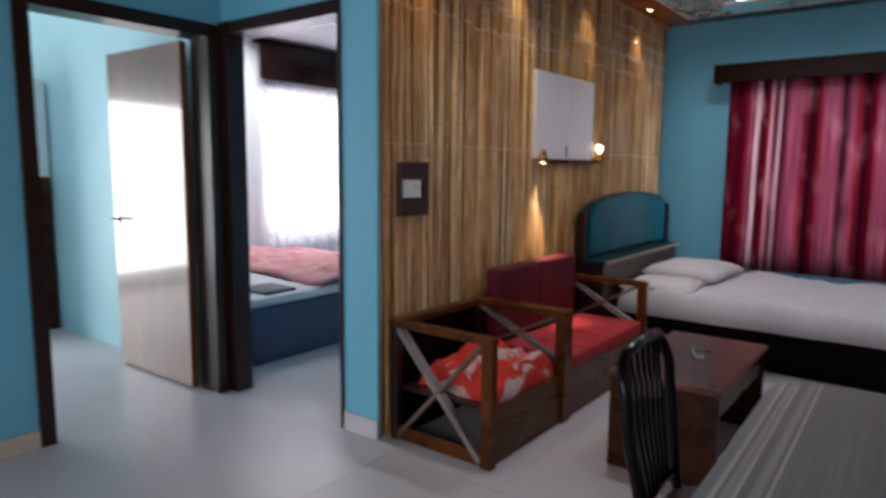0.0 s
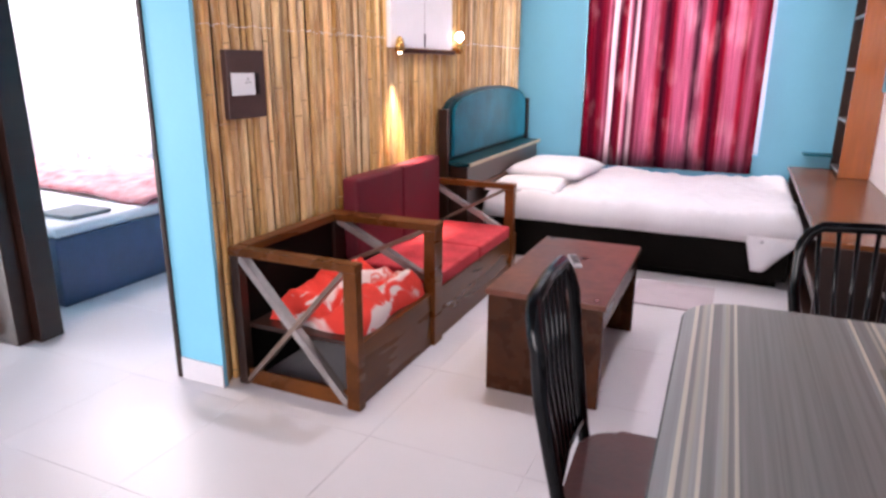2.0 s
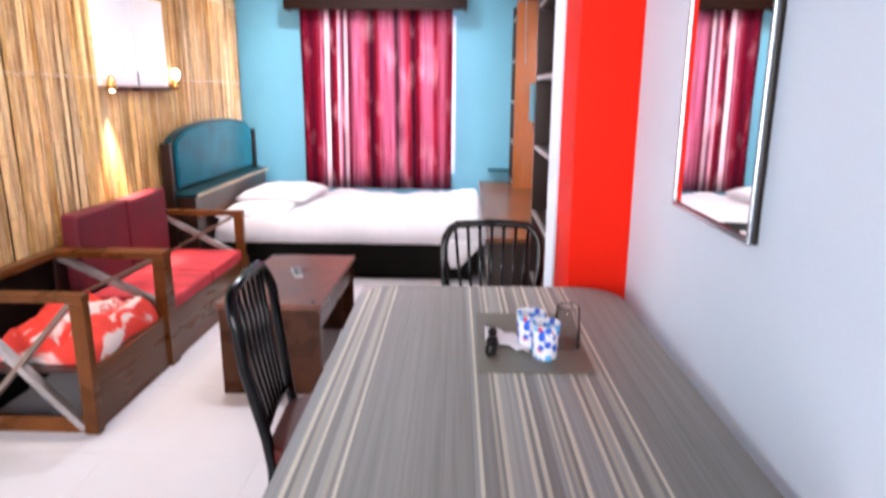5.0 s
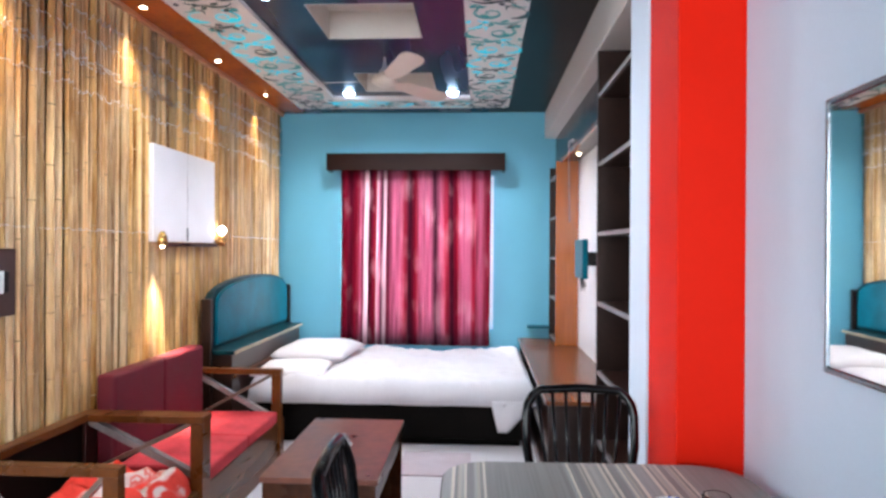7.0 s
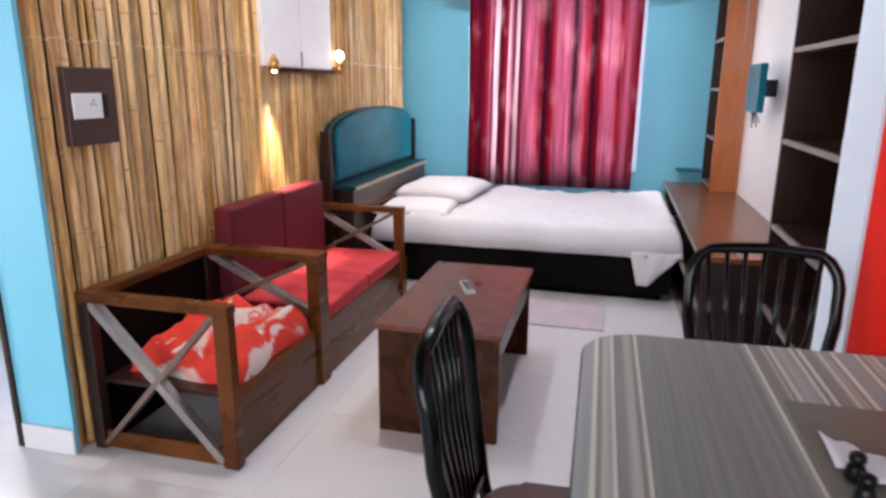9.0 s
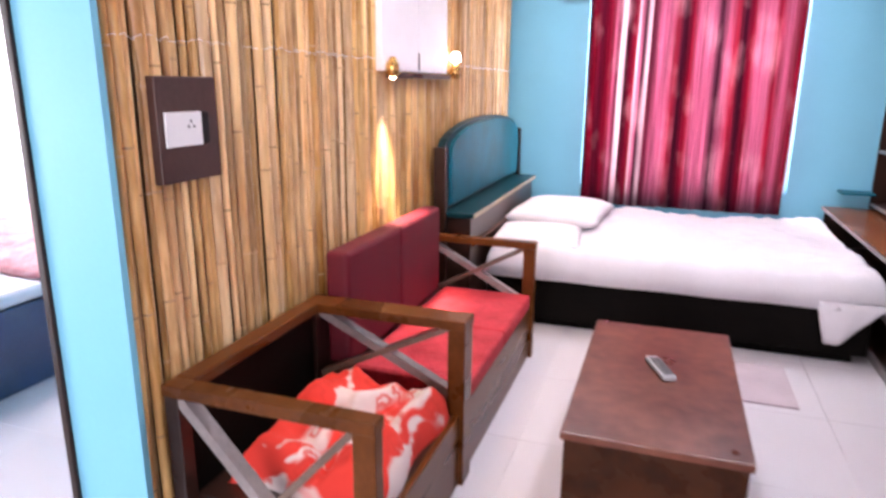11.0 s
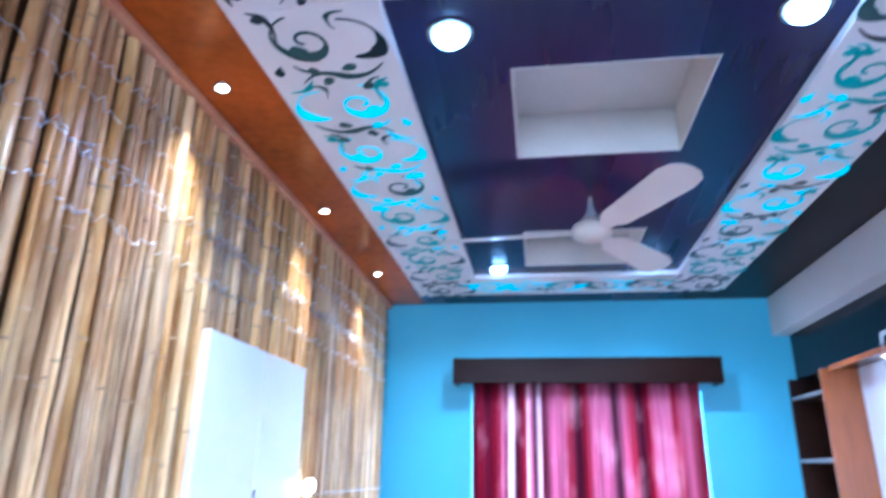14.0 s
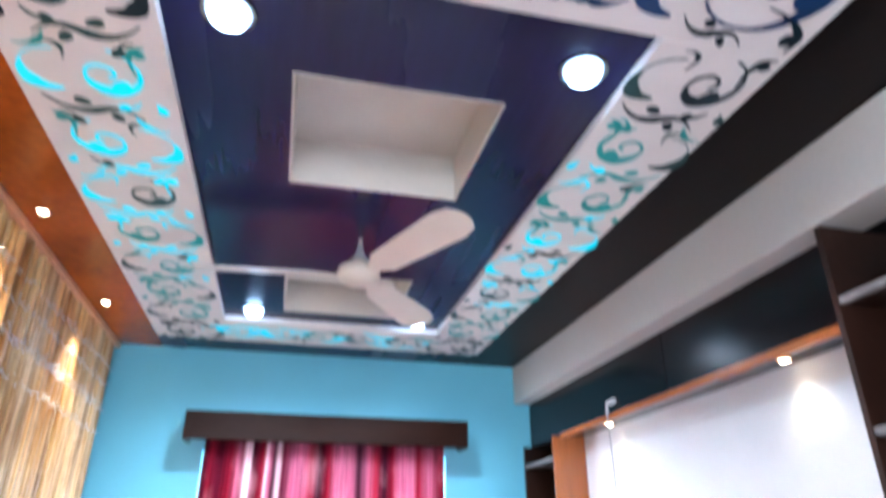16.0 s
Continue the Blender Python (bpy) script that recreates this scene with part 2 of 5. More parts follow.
M["seat_red"] = mat("red_woven_upholstery", (0.52, 0.018, 0.034), 0.75, vary=0.4, scale=8, fine=70, bump=0.7, spec=0.3, second=(0.64, 0.060, 0.080))
M["black_metal"] = mat("black_painted_tube", (0.003, 0.003, 0.0035), 0.16, vary=0.2, bump=0.01, spec=0.22)
M["chair_seat"] = mat("dark_red_vinyl_seat", (0.075, 0.008, 0.006), 0.38, vary=0.3, spec=0.2)
M["white_board"] = mat("white_acrylic_board", (0.82, 0.80, 0.82), 0.35, vary=0.03, bump=0.01)
M["gold"] = mat("brass_fitting", (0.70, 0.42, 0.14), 0.25, metal=1.0, vary=0.1)
M["chrome"] = mat("dull_chrome", (0.30, 0.33, 0.36), 0.2, metal=1.0, vary=0.08)
M["wire"] = mat("glint_wire_metal", (0.85, 0.85, 0.88), 0.3, metal=1.0, vary=0.05)
M["black"] = mat("black_plastic", (0.008, 0.006, 0.006), 0.3, vary=0.2, spec=0.2)
M["white_plastic"] = mat("white_plastic", (0.75, 0.75, 0.76), 0.35, vary=0.03, bump=0.01)
M["switch_board"] = mat("brown_switch_board_wood", (0.050, 0.020, 0.016), 0.5, vary=0.3)
M["cream"] = mat("cream_fan_paint", (0.66, 0.55, 0.46), 0.35, vary=0.05, bump=0.01)
M["header_gloss"] = mat("glossy_black_laminate", (0.006, 0.004, 0.005), 0.22, vary=0.3, spec=0.20, bump=0.01)
M["cabinet_top"] = mat("red_brown_cabinet_top", (0.17, 0.055, 0.020), 0.25, vary=0.35, scale=3, fine=50, bump=0.02, stretch=(1, 0.1, 1), spec=0.35)
M["ledge_cream"] = mat("worn_beige_edge", (0.34, 0.27, 0.17), 0.4, vary=0.3)
M["molding"] = mat("pale_orange_brown_molding", (0.60, 0.27, 0.13), 0.35, vary=0.2)
M["pelmet"] = mat("pelmet_brown_laminate", (0.013, 0.0045, 0.003), 0.22, vary=0.5, stretch=(0.1, 1, 1), spec=0.14)
M["beam"] = mat("greyish_beam_paint", (0.58, 0.52, 0.48), 0.5, vary=0.06, scale=1.5)
M["blue_base"] = mat("navy_blue_laminate", (0.02, 0.045, 0.11), 0.3, vary=0.2, coat=0.3)
M["pink_blanket"] = mat("pink_red_blanket", (0.62, 0.10, 0.12), 0.85, vary=0.2, scale=9, fine=120, bump=0.2, second=(0.72, 0.45, 0.46))
M["lamp_warm"] = glow("warm_lamp_glass", (1, 0.80, 0.55), 14)
M["lamp_white"] = glow("white_lamp_glass", (1, 0.93, 0.90), 10)
M["lamp_cool"] = glow("cool_lamp_glass", (0.50, 0.72, 1.0), 16)
M["door_gloss"] = mat("glossy_brown_door", (0.17, 0.055, 0.020), 0.30, vary=0.3, scale=4, fine=30, bump=0.02, stretch=(1, 1, 0.1), coat=0.9)
M["grey_cloth"] = mat("grey_cloth", (0.22, 0.23, 0.25), 0.9, vary=0.15, fine=150, bump=0.3)
M["mat_cloth"] = mat("pale_pink_floor_mat", (0.50, 0.42, 0.45), 0.9, vary=0.1, fine=150, bump=0.3)
M["tray"] = mat("grey_green_place_mat", (0.14, 0.13, 0.10), 0.45, vary=0.15)
M["cable"] = mat("grey_cable", (0.3, 0.3, 0.32), 0.4)
M["white_curtain"] = striped("white_sheer_curtain", [(0, (0.80, 0.79, 0.82)), (0.5, (0.72, 0.71, 0.76)), (1, (0.80, 0.79, 0.82))], 0.2, transl=0.6, rough=0.9)
P1, P2, P3, P4, WH, PK = (0.21, 0.010, 0.036), (0.095, 0.006, 0.026), (0.26, 0.030, 0.062), (0.042, 0.005, 0.020), (0.50, 0.37, 0.40), (0.33, 0.125, 0.185)
M["curtain"] = striped("striped_crimson_curtain", [(0, P2), (0.03, P1), (0.07, P2), (0.11, P1), (0.14, PK), (0.155, P2), (0.165, WH), (0.185, WH), (0.195, P4), (0.235, P1), (0.25, WH), (0.265, PK), (0.28, P4), (0.30, WH), (0.315, P2), (0.36, PK), (0.40, PK), (0.43, P3), (0.46, P4), (0.50, P1), (0.53, PK), (0.60, PK), (0.625, P4), (0.66, PK), (0.70, P3), (0.735, P4), (0.77, P1), (0.80, PK), (0.86, PK), (0.88, P1), (0.93, PK), (0.98, P1)], 1.63, transl=0.60, rough=0.85, coords="UV", fine=110, amp=0.45, spec=0.2, light_patches=(0.52, 0.34, 0.37))
A, B_, C_, D_, B2 = (0.275, 0.275, 0.268), (0.33, 0.317, 0.295), (0.58, 0.52, 0.43), (0.20, 0.192, 0.18), (0.38, 0.34, 0.28)
rs = random.Random(8)
stops, p, group = [(0, A)], 0.0, 0
while len(stops) < 31 and p < 0.97:
    if not group and p > 0:
        p += rs.uniform(0.030, 0.070)
        stops.append((p, rs.choice((A, D_, B_, A))))
        group = rs.choice((2, 3, 4))
    p += rs.uniform(0.011, 0.020)
    stops.append((p, rs.choice((C_, C_, B2))))
    p += rs.uniform(0.010, 0.017)
    stops.append((p, rs.choice((A, B_, D_))))
    group = max(0, group - 1)
M["table_top"] = striped("grey_striped_laminate", stops, 0.56, wobble=0.003, rough=0.46, fine=150, bump=0.02, amp=0.16, sharp=True, spec=0.4)
M["clear_glass"] = mat("clear_glass", (0.95, 0.97, 0.97), 0.03, vary=0.0, bump=0)
M["clear_glass"].node_tree.nodes["Principled BSDF"].inputs["Transmission Weight"].default_value = 1.0
M["cup"] = mat("white_paper_cup", (0.80, 0.80, 0.84), 0.5, vary=0.02, bump=0)
cn, cl = M["cup"].node_tree.nodes, M["cup"].node_tree.links
cv, cr2, cm2, co2 = cn.new("ShaderNodeTexVoronoi"), cn.new("ShaderNodeValToRGB"), cn.new("ShaderNodeMix"), cn.new("ShaderNodeTexCoord")
cv.inputs["Scale"].default_value = 56
cl.new(co2.outputs["Object"], cv.inputs["Vector"])
cr2.color_ramp.elements[0].position, cr2.color_ramp.elements[1].position = 0.50, 0.56
cl.new(cv.outputs["Distance"], cr2.inputs[0])
cm2.data_type = "RGBA"
hs2, sp2 = cn.new("ShaderNodeSeparateColor"), cn.new("ShaderNodeValToRGB")
cl.new(cv.outputs["Color"], hs2.inputs[0])
cl.new(hs2.outputs[0], sp2.inputs[0])
sp2.color_ramp.interpolation = "CONSTANT"
sp2.color_ramp.elements[0].color, sp2.color_ramp.elements[1].color, sp2.color_ramp.elements[1].position = (0.02, 0.12, 0.60, 1), (0.80, 0.80, 0.84, 1), 0.55
e3 = sp2.color_ramp.elements.new(0.82)
e3.color = (0.65, 0.04, 0.10, 1)
cl.new(cr2.outputs[0], cm2.inputs[0])
cl.new(sp2.outputs[0], cm2.inputs[6])
cm2.inputs[7].default_value = (0.80, 0.80, 0.84, 1)
cl.new(cm2.outputs[2], cn["Principled BSDF"].inputs["Base Color"])
e5 = sp2.color_ramp.elements.new(0.35)
e5.color = (0.10, 0.45, 0.80, 1)
M["clear_glass"].node_tree.nodes["Principled BSDF"].inputs["IOR"].default_value = 1.15
M["bamboo"] = mat("varnished_bamboo", (0.40, 0.175, 0.046), 0.28, vary=0.48, scale=1.5, fine=13, bump=0.35, stretch=(5, 5, 0.6), per_object=0.34, second=(0.90, 0.615, 0.295), rvary=0.4, zone=(0.74, 0.54, 0.36))
M["bamboo_back"] = mat("dark_backing_board", (0.13, 0.060, 0.022), 0.8)


# ---- mesh helpers ----
def bx(bm, x0, x1, y0, y1, z0, z1, bevel=0.0, seg=2, m=None):
    r = bmesh.ops.create_cube(bm, size=1)
    vs = r["verts"]
    bmesh.ops.scale(bm, vec=(x1 - x0, y1 - y0, z1 - z0), verts=vs)
    bmesh.ops.translate(bm, vec=((x0 + x1) / 2, (y0 + y1) / 2, (z0 + z1) / 2), verts=vs)
    if m is not None:
        bmesh.ops.transform(bm, matrix=m, verts=vs)
    if bevel:
        es = list({e for v in vs for e in v.link_edges})
        bmesh.ops.bevel(bm, geom=es, offset=bevel, segments=seg, affect="EDGES", profile=0.5)
    return bm


def box(*a, **k):
    return bx(bmesh.new(), *a, **k)


def beam_between(bm, p, q, w, d, up=(0, 1, 0)):
    """A square bar from p to q: w across, d along up."""
    p, q, up = Vector(p), Vector(q), Vector(up)
    z = (q - p).normalized()
    x = up.cross(z).normalized()
    y = z.cross(x)
    m = Matrix((x, y, z)).transposed().to_4x4()
    m.translation = (p + q) / 2
    return bx(bm, -w / 2, w / 2, -d / 2, d / 2, -(q - p).length / 2, (q - p).length / 2, m=m)


def tube(bm, pts, r, n=8, closed=False):
    pts = [Vector(p) for p in pts]
    rings, nrm = [], None
    for i, p in enumerate(pts):
        a = pts[i - 1] if i or closed else p
        b = pts[(i + 1) % len(pts)] if i < len(pts) - 1 or closed else p
        t = (b - a).normalized()
        if nrm is None:
            nrm = t.orthogonal().normalized()
        nrm = (nrm - t * nrm.dot(t)).normalized()
        s = t.cross(nrm)
        rr = r[i] if isinstance(r, (list, tuple)) else r
        rings.append([bm.verts.new(p + rr * (math.cos(2 * math.pi * k / n) * nrm + math.sin(2 * math.pi * k / n) * s)) for k in range(n)])
    pairs = list(zip(rings, rings[1:])) + ([(rings[-1], rings[0])] if closed else [])
    for a, b in pairs:
        for k in range(n):
            f = bm.faces.new((a[k], a[(k + 1) % n], b[(k + 1) % n], b[k]))
            f.smooth = True
    if not closed:
        bm.faces.new(rings[0][::-1])
        bm.faces.new(rings[-1])
    return bm


def lathe(bm, profile, n=20, at=(0, 0, 0)):
    """A turned shape round z from (radius, height) pairs."""
    rings = [[bm.verts.new((at[0] + r * math.cos(2 * math.pi * k / n), at[1] + r * math.sin(2 * math.pi * k / n), at[2] + z)) for k in range(n)] for r, z in profile]
    for a, b in zip(rings, rings[1:]):
        for k in range(n):
            f = bm.faces.new((a[k], a[(k + 1) % n], b[(k + 1) % n], b[k]))
            f.smooth = True
    bm.faces.new(rings[0][::-1])
    bm.faces.new(rings[-1])
    return bm


def slab(bm, outline, z0, z1, bevel=0.0):
    """A plate with the given outline, from z0 to z1."""
    lo = [bm.verts.new((x, y, z0)) for x, y in outline]
    hi = [bm.verts.new((x, y, z1)) for x, y in outline]
    n = len(outline)
    bm.faces.new(lo[::-1])
    top = bm.faces.new(hi)
    for k in range(n):
        bm.faces.new((lo[k], lo[(k + 1) % n], hi[(k + 1) % n], hi[k]))
    if bevel:
        bmesh.ops.bevel(bm, geom=list(top.edges), offset=bevel, segments=2, affect="EDGES", profile=0.5)
    return bm


def rounded(x0, x1, y0, y1, r, n=8):
    pts = []
    for cx, cy, a0 in ((x1 - r, y1 - r, 0), (x0 + r, y1 - r, 90), (x0 + r, y0 + r, 180), (x1 - r, y0 + r, 270)):
        for k in range(n + 1):
            a = radians(a0 + 90 * k / n)
            pts.append((cx + r * math.cos(a), cy + r * math.sin(a)))
    return pts


def part(name, bm, material, parent=None, label=""):
    me = bpy.data.meshes.new(name)
    bmesh.ops.recalc_face_normals(bm, faces=bm.faces)
    bm.to_mesh(me)
    bm.free()
    me.materials.append(material if not isinstance(material, str) else M[material])
    ob = new(name, me)
    ob.parent = parent
    return tagged(ob, label)


def structure(name, bm, material, label=""):
    return tagged(part(name, bm, material), label, kind="structure")


def thing(name, at, label, category, group="", turn=0):
    ob = new(name)
    ob.matrix_basis = pose(*at, 0, 0, turn)
    return tagged(ob, label, category, group)


# ---- the room ----
BX, WY, CZ = -2.15, 6.28, 2.68      # bamboo wall, window wall, ceiling
RX = 0.555                           # pale wall beside the dining table
structure("floor", box(-7.0, 2.2, -3.0, 8.0, -0.12, -0.006), "grout", "grout bed under polished floor tiles")
# window wall with its opening
WX0, WX1, WZ0, WZ1 = -1.58, -0.118, 0.62, 2.08
bm = bmesh.new()
bx(bm, BX - 0.15, WX0, WY, WY + 0.2, 0, CZ + 0.3)
bx(bm, WX1, 1.0, WY, WY + 0.2, 0, CZ + 0.3)
bx(bm, WX0, WX1, WY, WY + 0.2, 0, WZ0)
bx(bm, WX0, WX1, WY, WY + 0.2, WZ1, CZ + 0.3)
structure("wall_window", bm, "blue_wall", "smooth sky-blue painted plaster wall around the curtained window")
wb = structure("wall_bamboo", box(BX - 0.15, BX - 0.045, 2.29, WY, 0, CZ + 0.3), "blue_wall", "wall clad with varnished upright bamboo poles")
part("backing_board", box(BX - 0.045, BX - 0.041, 2.30, WY, 0, CZ), "bamboo_back", wb, "dark board behind the bamboo")
# stub of wall between bamboo wall and bedroom doorway, wall y = 2.27
DY = 2.27
bm = bmesh.new()
bx(bm, -2.38, BX + 0.002, DY, DY + 0.02, 0, CZ + 0.3)
bx(bm, -2.38, BX - 0.152, DY + 0.02, DY + 0.14, 0, CZ + 0.3)
structure("wall_bedroom", bm, "blue_wall", "narrow sky-blue painted wall between bedroom doorway and bamboo")
structure("wall_bedroom_top", box(-3.36, -2.38, DY, DY + 0.14, 2.16, CZ + 0.3), "blue_wall", "sky-blue painted wall above the bedroom doorway")
structure("wall_bedroom_corner", box(-3.50, -3.362, DY, DY + 0.14, 0, CZ + 0.3), "blue_wall", "sky-blue painted wall corner beside the bedroom doorway")
bm = bmesh.new()
bx(bm, -3.50, -3.36, -2.6, 1.27, 0, CZ + 0.3)
bx(bm, -3.50, -3.36, 1.27, DY - 0.002, 2.14, CZ + 0.3)
structure("wall_side", bm, "blue_wall", "sky-blue painted wall with an open doorway")
structure("baseboard", box(-3.358, -3.345, -2.6, 1.2, 0, 0.09, bevel=0.003), "skirting", "cream tile skirting along the blue wall")
structure("baseboard", box(-2.376, BX + 0.004, DY - 0.010, DY - 0.001, 0, 0.10, bevel=0.003), "pale_skirting", "pale tile skirting at the foot of the blue wall")
structure("wall_table", box(RX, RX + 0.25, -2.6, 2.135, 0, CZ + 0.3), "grey_wall", "smooth pale blue-grey painted wall beside the dining table")
structure("wall_back", box(-3.5, 0.8, -2.75, -2.6, 0, CZ + 0.3), "white_wall", "plain white painted wall")
structure("wall_right", box(0.83, 0.98, 2.14, WY, 0, CZ + 0.3), "white_wall", "plain white wall behind the television unit")
# red column with its white part
structure("column", box(0.352, 0.83, 2.14, 2.47, 0, CZ - 0.001, bevel=0.004), "red_paint", "bright red painted square column")
structure("column_white", box(0.345, 0.83, 2.472, 2.735, 0, CZ - 0.001), "grey_wall", "pale painted part of the column")

# ceiling: dark laminate, orange border and two box recesses
cm = bmesh.new()
S1, S2 = (-1.19, -0.61, 3.51, 4.08), (-1.19, -0.61, 4.87, 5.43)
CX = -0.17
bx(cm, -1.90, CX, 2.748, S1[2], CZ, CZ + 0.05)
bx(cm, -1.90, S1[0], S1[2], WY, CZ, CZ + 0.05)
bx(cm, S1[1], CX, S1[2], WY, CZ, CZ + 0.05)
bx(cm, S1[0], S1[1], S1[3], S2[2], CZ, CZ + 0.05)
bx(cm, S1[0], S1[1], S2[3], WY, CZ, CZ + 0.05)
structure("ceiling", cm, "dark_ceiling", "glossy dark plum laminate false ceiling tinted with the lamps' blue glow")
cm = bmesh.new()
bx(cm, -1.90, CX, -2.6, 2.747, CZ - 0.031, CZ + 0.05)
bx(cm, -3.5, BX - 0.0, -2.6, 2.27, CZ, CZ + 0.05)
structure("ceiling_entrance", cm, "black_ceiling", "dark laminate ceiling above the entrance end")
structure("ceiling_border", box(BX - 0.03, -1.90, -2.6, WY, CZ - 0.001, CZ + 0.05), "orange_ceiling", "glossy orange-brown laminate ceiling border with downlights")
structure("ceiling_molding", box(BX - 0.028, BX + 0.012, 2.29, WY, CZ - 0.03, CZ - 0.002, bevel=0.005), "molding", "thin orange-brown wooden moulding above the bamboo")
for s in (S1, S2):
    bm = bmesh.new()
    x0, x1, y0, y1 = s
    t = 0.006
    bx(bm, x0, x1, y0, y1, CZ + 0.17, CZ + 0.19)
    for a in ((x0, x0 + t, y0 + t, y1 - t), (x1 - t, x1, y0 + t, y1 - t), (x0, x1, y0, y0 + t), (x0, x1, y1 - t, y1)):
        bx(bm, *a, CZ - 0.002, CZ + 0.17)
    structure("ceiling_recess", bm, "recess", "cream painted square recess in the ceiling")
structure("ceiling_side", box(CX, 1.0, -2.6, WY, CZ, CZ + 0.05), "black_ceiling", "dark ceiling above the television unit")
structure("roof_slab", box(-7.0, 1.0, -2.75, 6.5, CZ + 0.3, CZ + 0.4), "white_wall", "plain concrete slab above the false ceiling")
structure("beam", box(0.355, 0.53, 2.74, WY, 2.43, CZ - 0.002, bevel=0.004), "beam", "pale grey painted ceiling beam")
# rooms beyond the doorways
structure("ceiling_bedroom", box(-6.0, -2.3, 2.41, 6.5, CZ, CZ + 0.1), "white_wall", "plain white bedroom ceiling")
structure("ceiling_small_room", box(-7.0, -3.5, -2.6, 2.41, CZ, CZ + 0.1), "white_wall", "plain white ceiling")
structure("wall_bedroom_end", box(-6.0, -2.3, 6.28, 6.45, 0, CZ), "white_wall", "white painted bedroom wall")
bm = bmesh.new()
bx(bm, -5.95, -5.80, 2.41, 4.45, 0, CZ)
bx(bm, -5.95, -5.80, 6.05, 6.28, 0, CZ)
bx(bm, -5.95, -5.80, 4.45, 6.05, 0, 0.6)
bx(bm, -5.95, -5.80, 4.45, 6.05, 2.2, CZ)
structure("wall_bedroom_window", bm, "white_wall", "white painted bedroom wall with the window")
bm = bmesh.new()
bx(bm, -7.15, -7.0, -2.6, -0.35, 0, CZ)
bx(bm, -7.15, -7.0, 1.35, 2.41, 0, CZ)
bx(bm, -7.15, -7.0, -0.35, 1.35, 0, 0.15)
bx(bm, -7.15, -7.0, -0.35, 1.35, 2.08, CZ)
structure("wall_small_room_window", bm, "cyan_wall", "pale cyan painted wall with a tall window")
structure("wall_between_rooms", box(-7.0, -3.5, 2.29, 2.41, 0, CZ), "cyan_wall", "pale cyan painted wall between the rooms")
structure("wall_small_room_end", box(-7.0, -3.5, -2.75, -2.6, 0, CZ), "cyan_wall", "pale cyan painted wall")


# ---- doorways ----
def door_frame(name, label, boxes):
    t = thing(name, (0, 0, 0), label, "door frame")
    for nm, b in boxes:
        part(nm, box(*b, bevel=0.004), "dark_wood", t)
    return t


door_frame("door_frame", "dark-stained wooden frame of the bedroom doorway", [("post", (-3.36, -3.285, DY - 0.02, DY + 0.10, 0, 2.16)), ("post", (-2.405, -2.382, DY - 0.01, DY + 0.15, 0, 2.16)), ("lintel", (-3.285, -2.405, DY - 0.01, DY + 0.15, 2.09, 2.16))])
door_frame("door_frame", "dark-stained wooden frame of the open side doorway", [("post", (-3.52, -3.34, 1.20, 1.27, 0, 2.14)), ("post", (-3.52, -3.34, DY - 0.10, DY - 0.022, 0, 2.14)), ("lintel", (-3.52, -3.34, 1.27, DY - 0.10, 2.07, 2.14))])
d = thing("door", (-3.53, 2.13, 0), "glossy brown wooden door standing wide open", "door")
leaf = part("leaf", box(-0.86, 0, -0.02, 0.02, 0.012, 2.06, bevel=0.003), "door_gloss", d)
bm = bmesh.new()
tube(bm, [(-0.80, -0.021, 1.0), (-0.80, -0.06, 1.0), (-0.70, -0.065, 1.0)], 0.009)
bx(bm, -0.82, -0.78, -0.027, -0.021, 0.93, 1.07, bevel=0.002)
part("handle", bm, "chrome", d, "dark steel door handle")

# ---- curtains and window ----
wn = new("window_1")
tagged(wn, "brown-framed window with clear panes behind the curtain", kind="structure")
bm = bmesh.new()
for a in ((WX0, WX0 + 0.05, WZ0, WZ1), (WX1 - 0.05, WX1, WZ0, WZ1), (WX0 + 0.05, WX1 - 0.05, WZ0, WZ0 + 0.05), (WX0 + 0.05, WX1 - 0.05, WZ1 - 0.05, WZ1), (-0.90, -0.85, WZ0 + 0.05, WZ1 - 0.05)):
    bx(bm, a[0], a[1], WY + 0.08, WY + 0.13, a[2], a[3])
part("window_frame", bm, "white_plastic", wn)
bm = bmesh.new()
for k in range(11):
    tube(bm, [(WX0 + 0.05, WY + 0.15, WZ0 + 0.1 + k * 0.13), (WX1 - 0.05, WY + 0.15, WZ0 + 0.1 + k * 0.13)], 0.006, n=6)
part("grille", bm, "black", wn)


